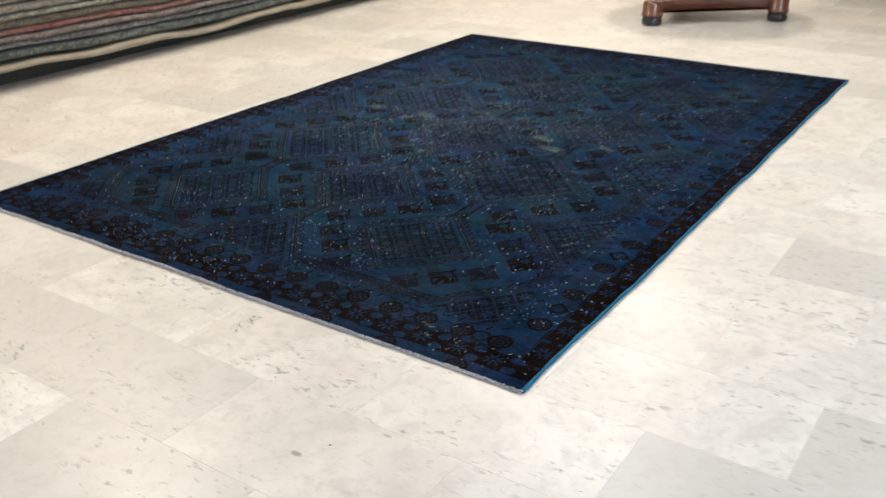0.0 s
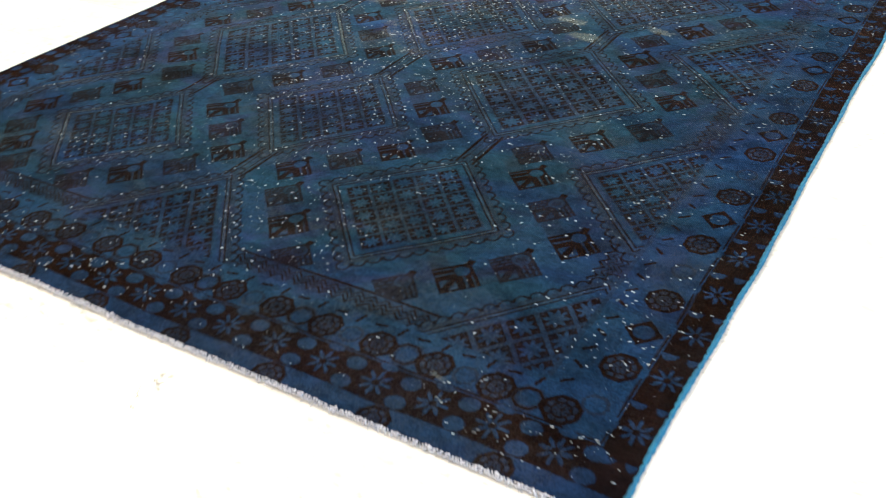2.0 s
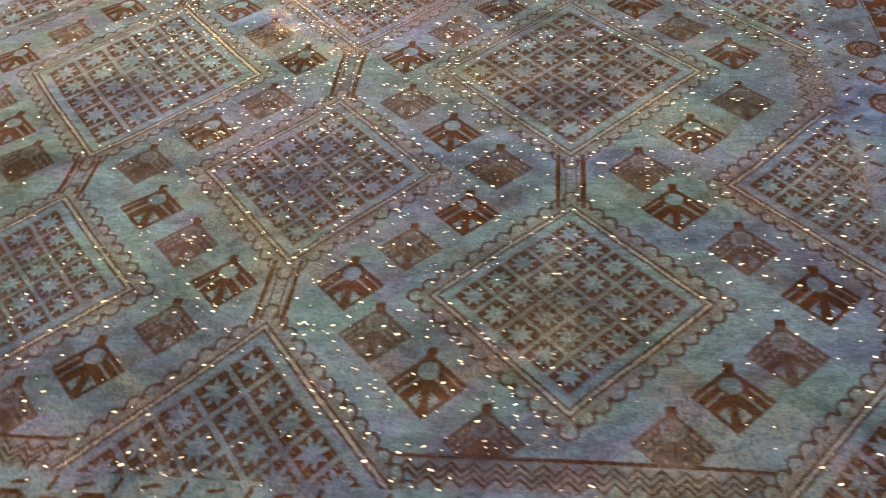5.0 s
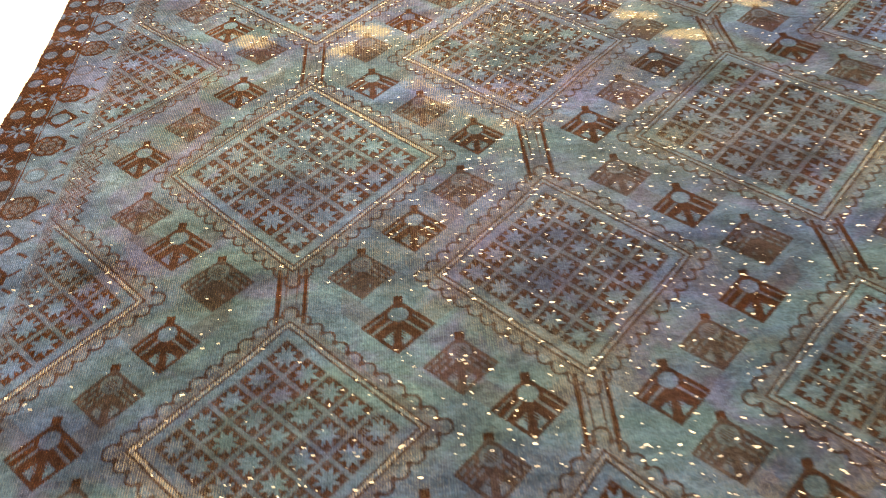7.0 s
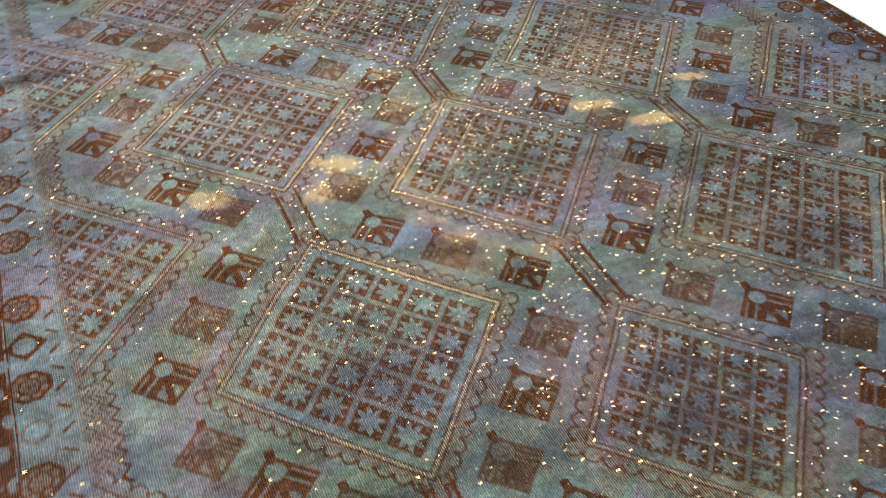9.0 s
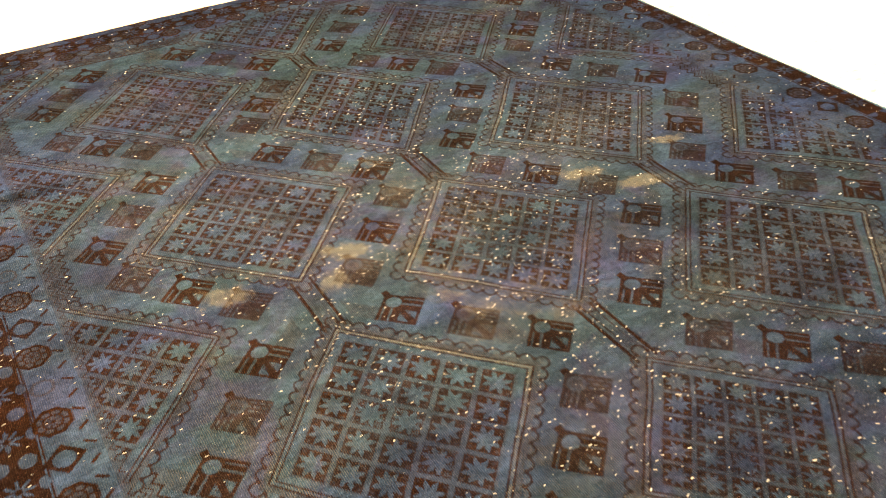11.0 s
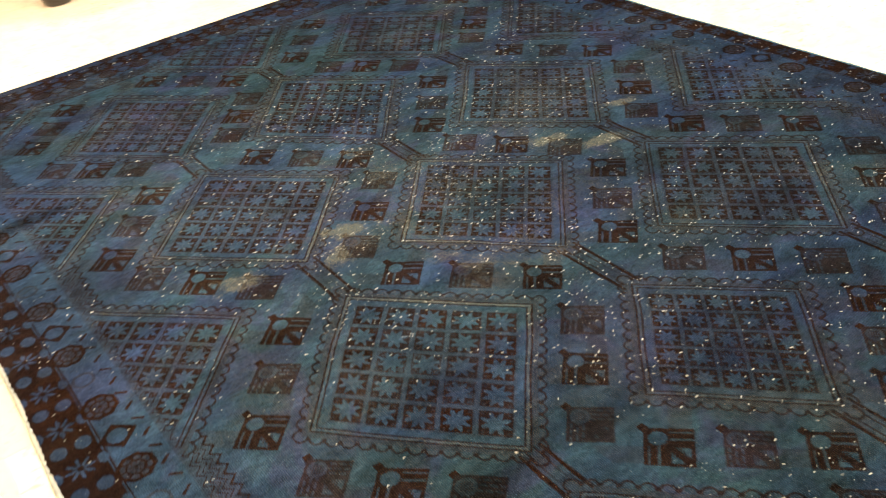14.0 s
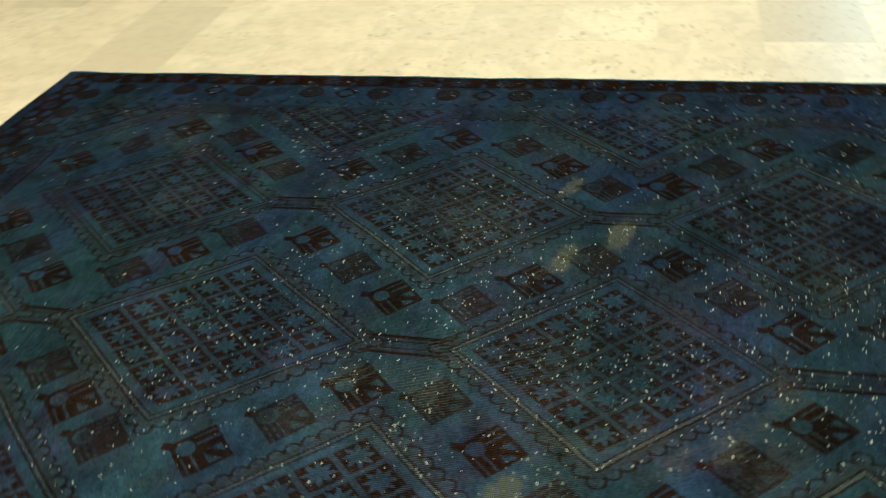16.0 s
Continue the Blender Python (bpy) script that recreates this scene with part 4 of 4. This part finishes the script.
for k, (cloth, thick, label, plies) in enumerate(PILE_OF):
    z0 = height
    if k == 0:
        folded_rug(cloth, label, STACK_X + 0.010, 1.45, SY0, SY1, lambda y, z0=z0: z0 + sag(y, 0) * 1.1 + 0.006 - 0.022 * math.exp(-((y - 2.35) / 0.35) ** 2), thick, k + 1, plies)
    else:
        folded_rug(cloth, label, STACK_X - 0.012 * (k % 3) + 0.004 * (k % 2), 1.4, SY0 + 0.1 * (k % 2), SY1 - 0.14 * (k % 3), lambda y, z0=z0, k=k: z0 + sag(y, k) + 0.012 - 0.016 * math.exp(-((y - 2.35) / 0.5) ** 2), thick, k + 1, plies)
    height += thick + 0.003

# a second, low pile with a dark green rug below, beyond the table
tagged(link_mesh("plinth", box(-0.75, 5.98, 0.0, 2.9, 7.2, 0.012, 0.004), PLINTH), "low dark plinth under a green folded rug", "plinth")


def far_rug(cloth, label, z, thick, seed):
    holder = empty("folded_rug", label, "rug", "rugs beyond the table")
    bm = box(-0.8, 5.90, z, 2.95, 7.2, z + thick, 0.012)
    bmesh.ops.subdivide_edges(bm, edges=[e for e in bm.edges if abs(e.verts[0].co.x - e.verts[1].co.x) > 1], cuts=30)
    for v in bm.verts:
        v.co.y += 0.012 * noise.noise((v.co.x * 2.3, seed, 0))
        v.co.z += 0.003 * noise.noise((v.co.x * 1.7, seed, 4)) * (1 if v.co.z > z + 0.01 else 0)
    part("folded_ply", bm, CLOTHS[cloth], holder, "", True)
    return holder


for k, (cloth, label) in enumerate((("teal", "folded dark green rug on a low plinth"), ("grey", "folded pale grey rug on a green one"), ("olive", "folded olive brown rug on a grey one"), ("tan", "folded tan rug on an olive one"))):
    far_rug(cloth, label, 0.013 + k * 0.062, 0.060, k + 40)


# ---- the round pedestal table ----
def build_table():
    feet = [Vector((-1.415, 4.225)), Vector((-0.755, 4.775))]
    mid = (feet[0] + feet[1]) / 2
    side = (feet[1] - feet[0])
    away = Vector((-side.y, side.x)).normalized()
    feet.append(mid + away * side.length * 0.866)
    centre = (feet[0] + feet[1] + feet[2]) / 3
    table = empty("pedestal_table", "round mahogany pedestal table on a three-sided base with black bun feet", "table")
    table.location = (centre.x, centre.y, 0)
    # platform with three hollowed sides
    bm = bmesh.new()
    outline = []
    for k in range(3):
        a, b = feet[k] - centre, feet[(k + 1) % 3] - centre
        inward = -((a + b) / 2).normalized()
        for j in range(16):
            f = j / 16
            p = a.lerp(b, f) + inward * 0.115 * math.sin(math.pi * f) ** 0.8
            outline.append(p * 1.0 + p.normalized() * 0.035)
    low = [bm.verts.new((p.x, p.y, 0.078)) for p in outline]
    bulge = [bm.verts.new((p.x * 1.012, p.y * 1.012, 0.115)) for p in outline]
    high = [bm.verts.new((p.x, p.y, 0.144)) for p in outline]
    for a, b in ((low, bulge), (bulge, high)):
        for j in range(len(a)):
            bm.faces.new((a[j], a[(j + 1) % len(a)], b[(j + 1) % len(b)], b[j]))
    bm.faces.new(low[::-1])
    bm.faces.new(high)
    bmesh.ops.recalc_face_normals(bm, faces=bm.faces)
    part("platform", bm, MAHOGANY, table)
    for f in feet:
        p = f - centre
        leg = part("foot_block", lathe([(0.062, 0.060), (0.070, 0.066), (0.070, 0.074), (0.063, 0.080), (0.062, 0.146), (0.055, 0.154), (0.01, 0.156)]), MAHOGANY, table, "", True)
        leg.location = (p.x, p.y, 0)
        bun = part("bun_foot", lathe([(0.050, 0.0), (0.060, 0.006), (0.066, 0.022), (0.064, 0.040), (0.055, 0.052), (0.066, 0.056), (0.066, 0.062), (0.02, 0.064)]), EBONY, table, "black polished bun foot", True)
        bun.location = (p.x, p.y, 0)
    part("column", lathe([(0.19, 0.140), (0.195, 0.165), (0.13, 0.185), (0.085, 0.23), (0.10, 0.32), (0.115, 0.40), (0.08, 0.50), (0.06, 0.58), (0.11, 0.66), (0.14, 0.715), (0.14, 0.724)]), EBONY, table, "black turned column", True)
    part("table_top", lathe([(0.02, 0.724), (0.48, 0.724), (0.502, 0.732), (0.508, 0.745), (0.502, 0.758), (0.48, 0.764), (0.02, 0.764)], 72), MAHOGANY, table, "", True)
    return table


build_table()


# ---- the marble floor: slabs of 58.5 x 30.5 cm in running bond ----
SLAB_X, SLAB_Y, JOINT = 0.585, 0.3055, 0.0010
setting(link_mesh("ground", box(X0 - T, Y0 - T, -0.2, X1 + T, Y1 + T, -0.0007), GROUT))
floor = setting(empty("floor"))


def slab_mesh(sx, sy):
    bm = bmesh.new()
    c = 0.0007
    hx, hy = sx / 2 - JOINT / 2, sy / 2 - JOINT / 2
    rings = [[bm.verts.new((ax * (hx - i), ay * (hy - i), z)) for ax, ay in ((-1, -1), (1, -1), (1, 1), (-1, 1))] for i, z in ((0, -0.010), (0, -c), (c, 0.0))]
    for a, b in zip(rings, rings[1:]):
        for j in range(4):
            bm.faces.new((a[j], a[(j + 1) % 4], b[(j + 1) % 4], b[j]))
    bm.faces.new(rings[-1])
    me = bpy.data.meshes.new("slab")
    bm.to_mesh(me)
    bm.free()
    me.materials.append(MARBLE)
    return me


slab = slab_mesh(SLAB_X, SLAB_Y)
shape = [v.co.copy() for v in slab.vertices]
faces = [tuple(p.vertices) for p in slab.polygons]
far_verts, far_faces = [], []
slab_rng = random.Random(21)
first, last = math.floor((Y0 - 0.02) / SLAB_Y), math.ceil((Y1 - 0.02) / SLAB_Y)
for row in range(first, last):
    y = 0.02 + SLAB_Y * (row + 0.5)
    joint = 0.604 if row % 2 == 0 else 0.303
    for col in range(-12, 8):
        x = joint + SLAB_X * (col + 0.5)
        if x - SLAB_X / 2 < X0 - 0.35 or x + SLAB_X / 2 > X1 + 0.35 or y + SLAB_Y / 2 > Y1 + 0.15 or y - SLAB_Y / 2 < Y0 - 0.15:
            continue
        drop = slab_rng.uniform(-0.0003, 0.0)
        tilt = slab_rng.uniform(-0.0003, 0.0003)
        seen = -3.7 < x < 1.8 and -1.4 < y < 5.9
        covered = -1.95 < x < -0.31 and 0.16 < y < 3.2
        if seen and not covered:
            ob = new("slab", slab)
            ob.location, ob.parent = (x, y, drop), floor
            ob.rotation_euler = (tilt, tilt * 0.5, 0)
        else:
            o = len(far_verts)
            far_verts += [(x + v.x, y + v.y, v.z + drop) for v in shape]
            far_faces += [tuple(o + i for i in f) for f in faces]
rest = bpy.data.meshes.new("far_slabs")
rest.from_pydata(far_verts, [], far_faces)
rest.materials.append(MARBLE_FAR)
rest_ob = new("far_slabs", rest)
rest_ob.parent = floor
tagged(rest_ob, kind="stuff")
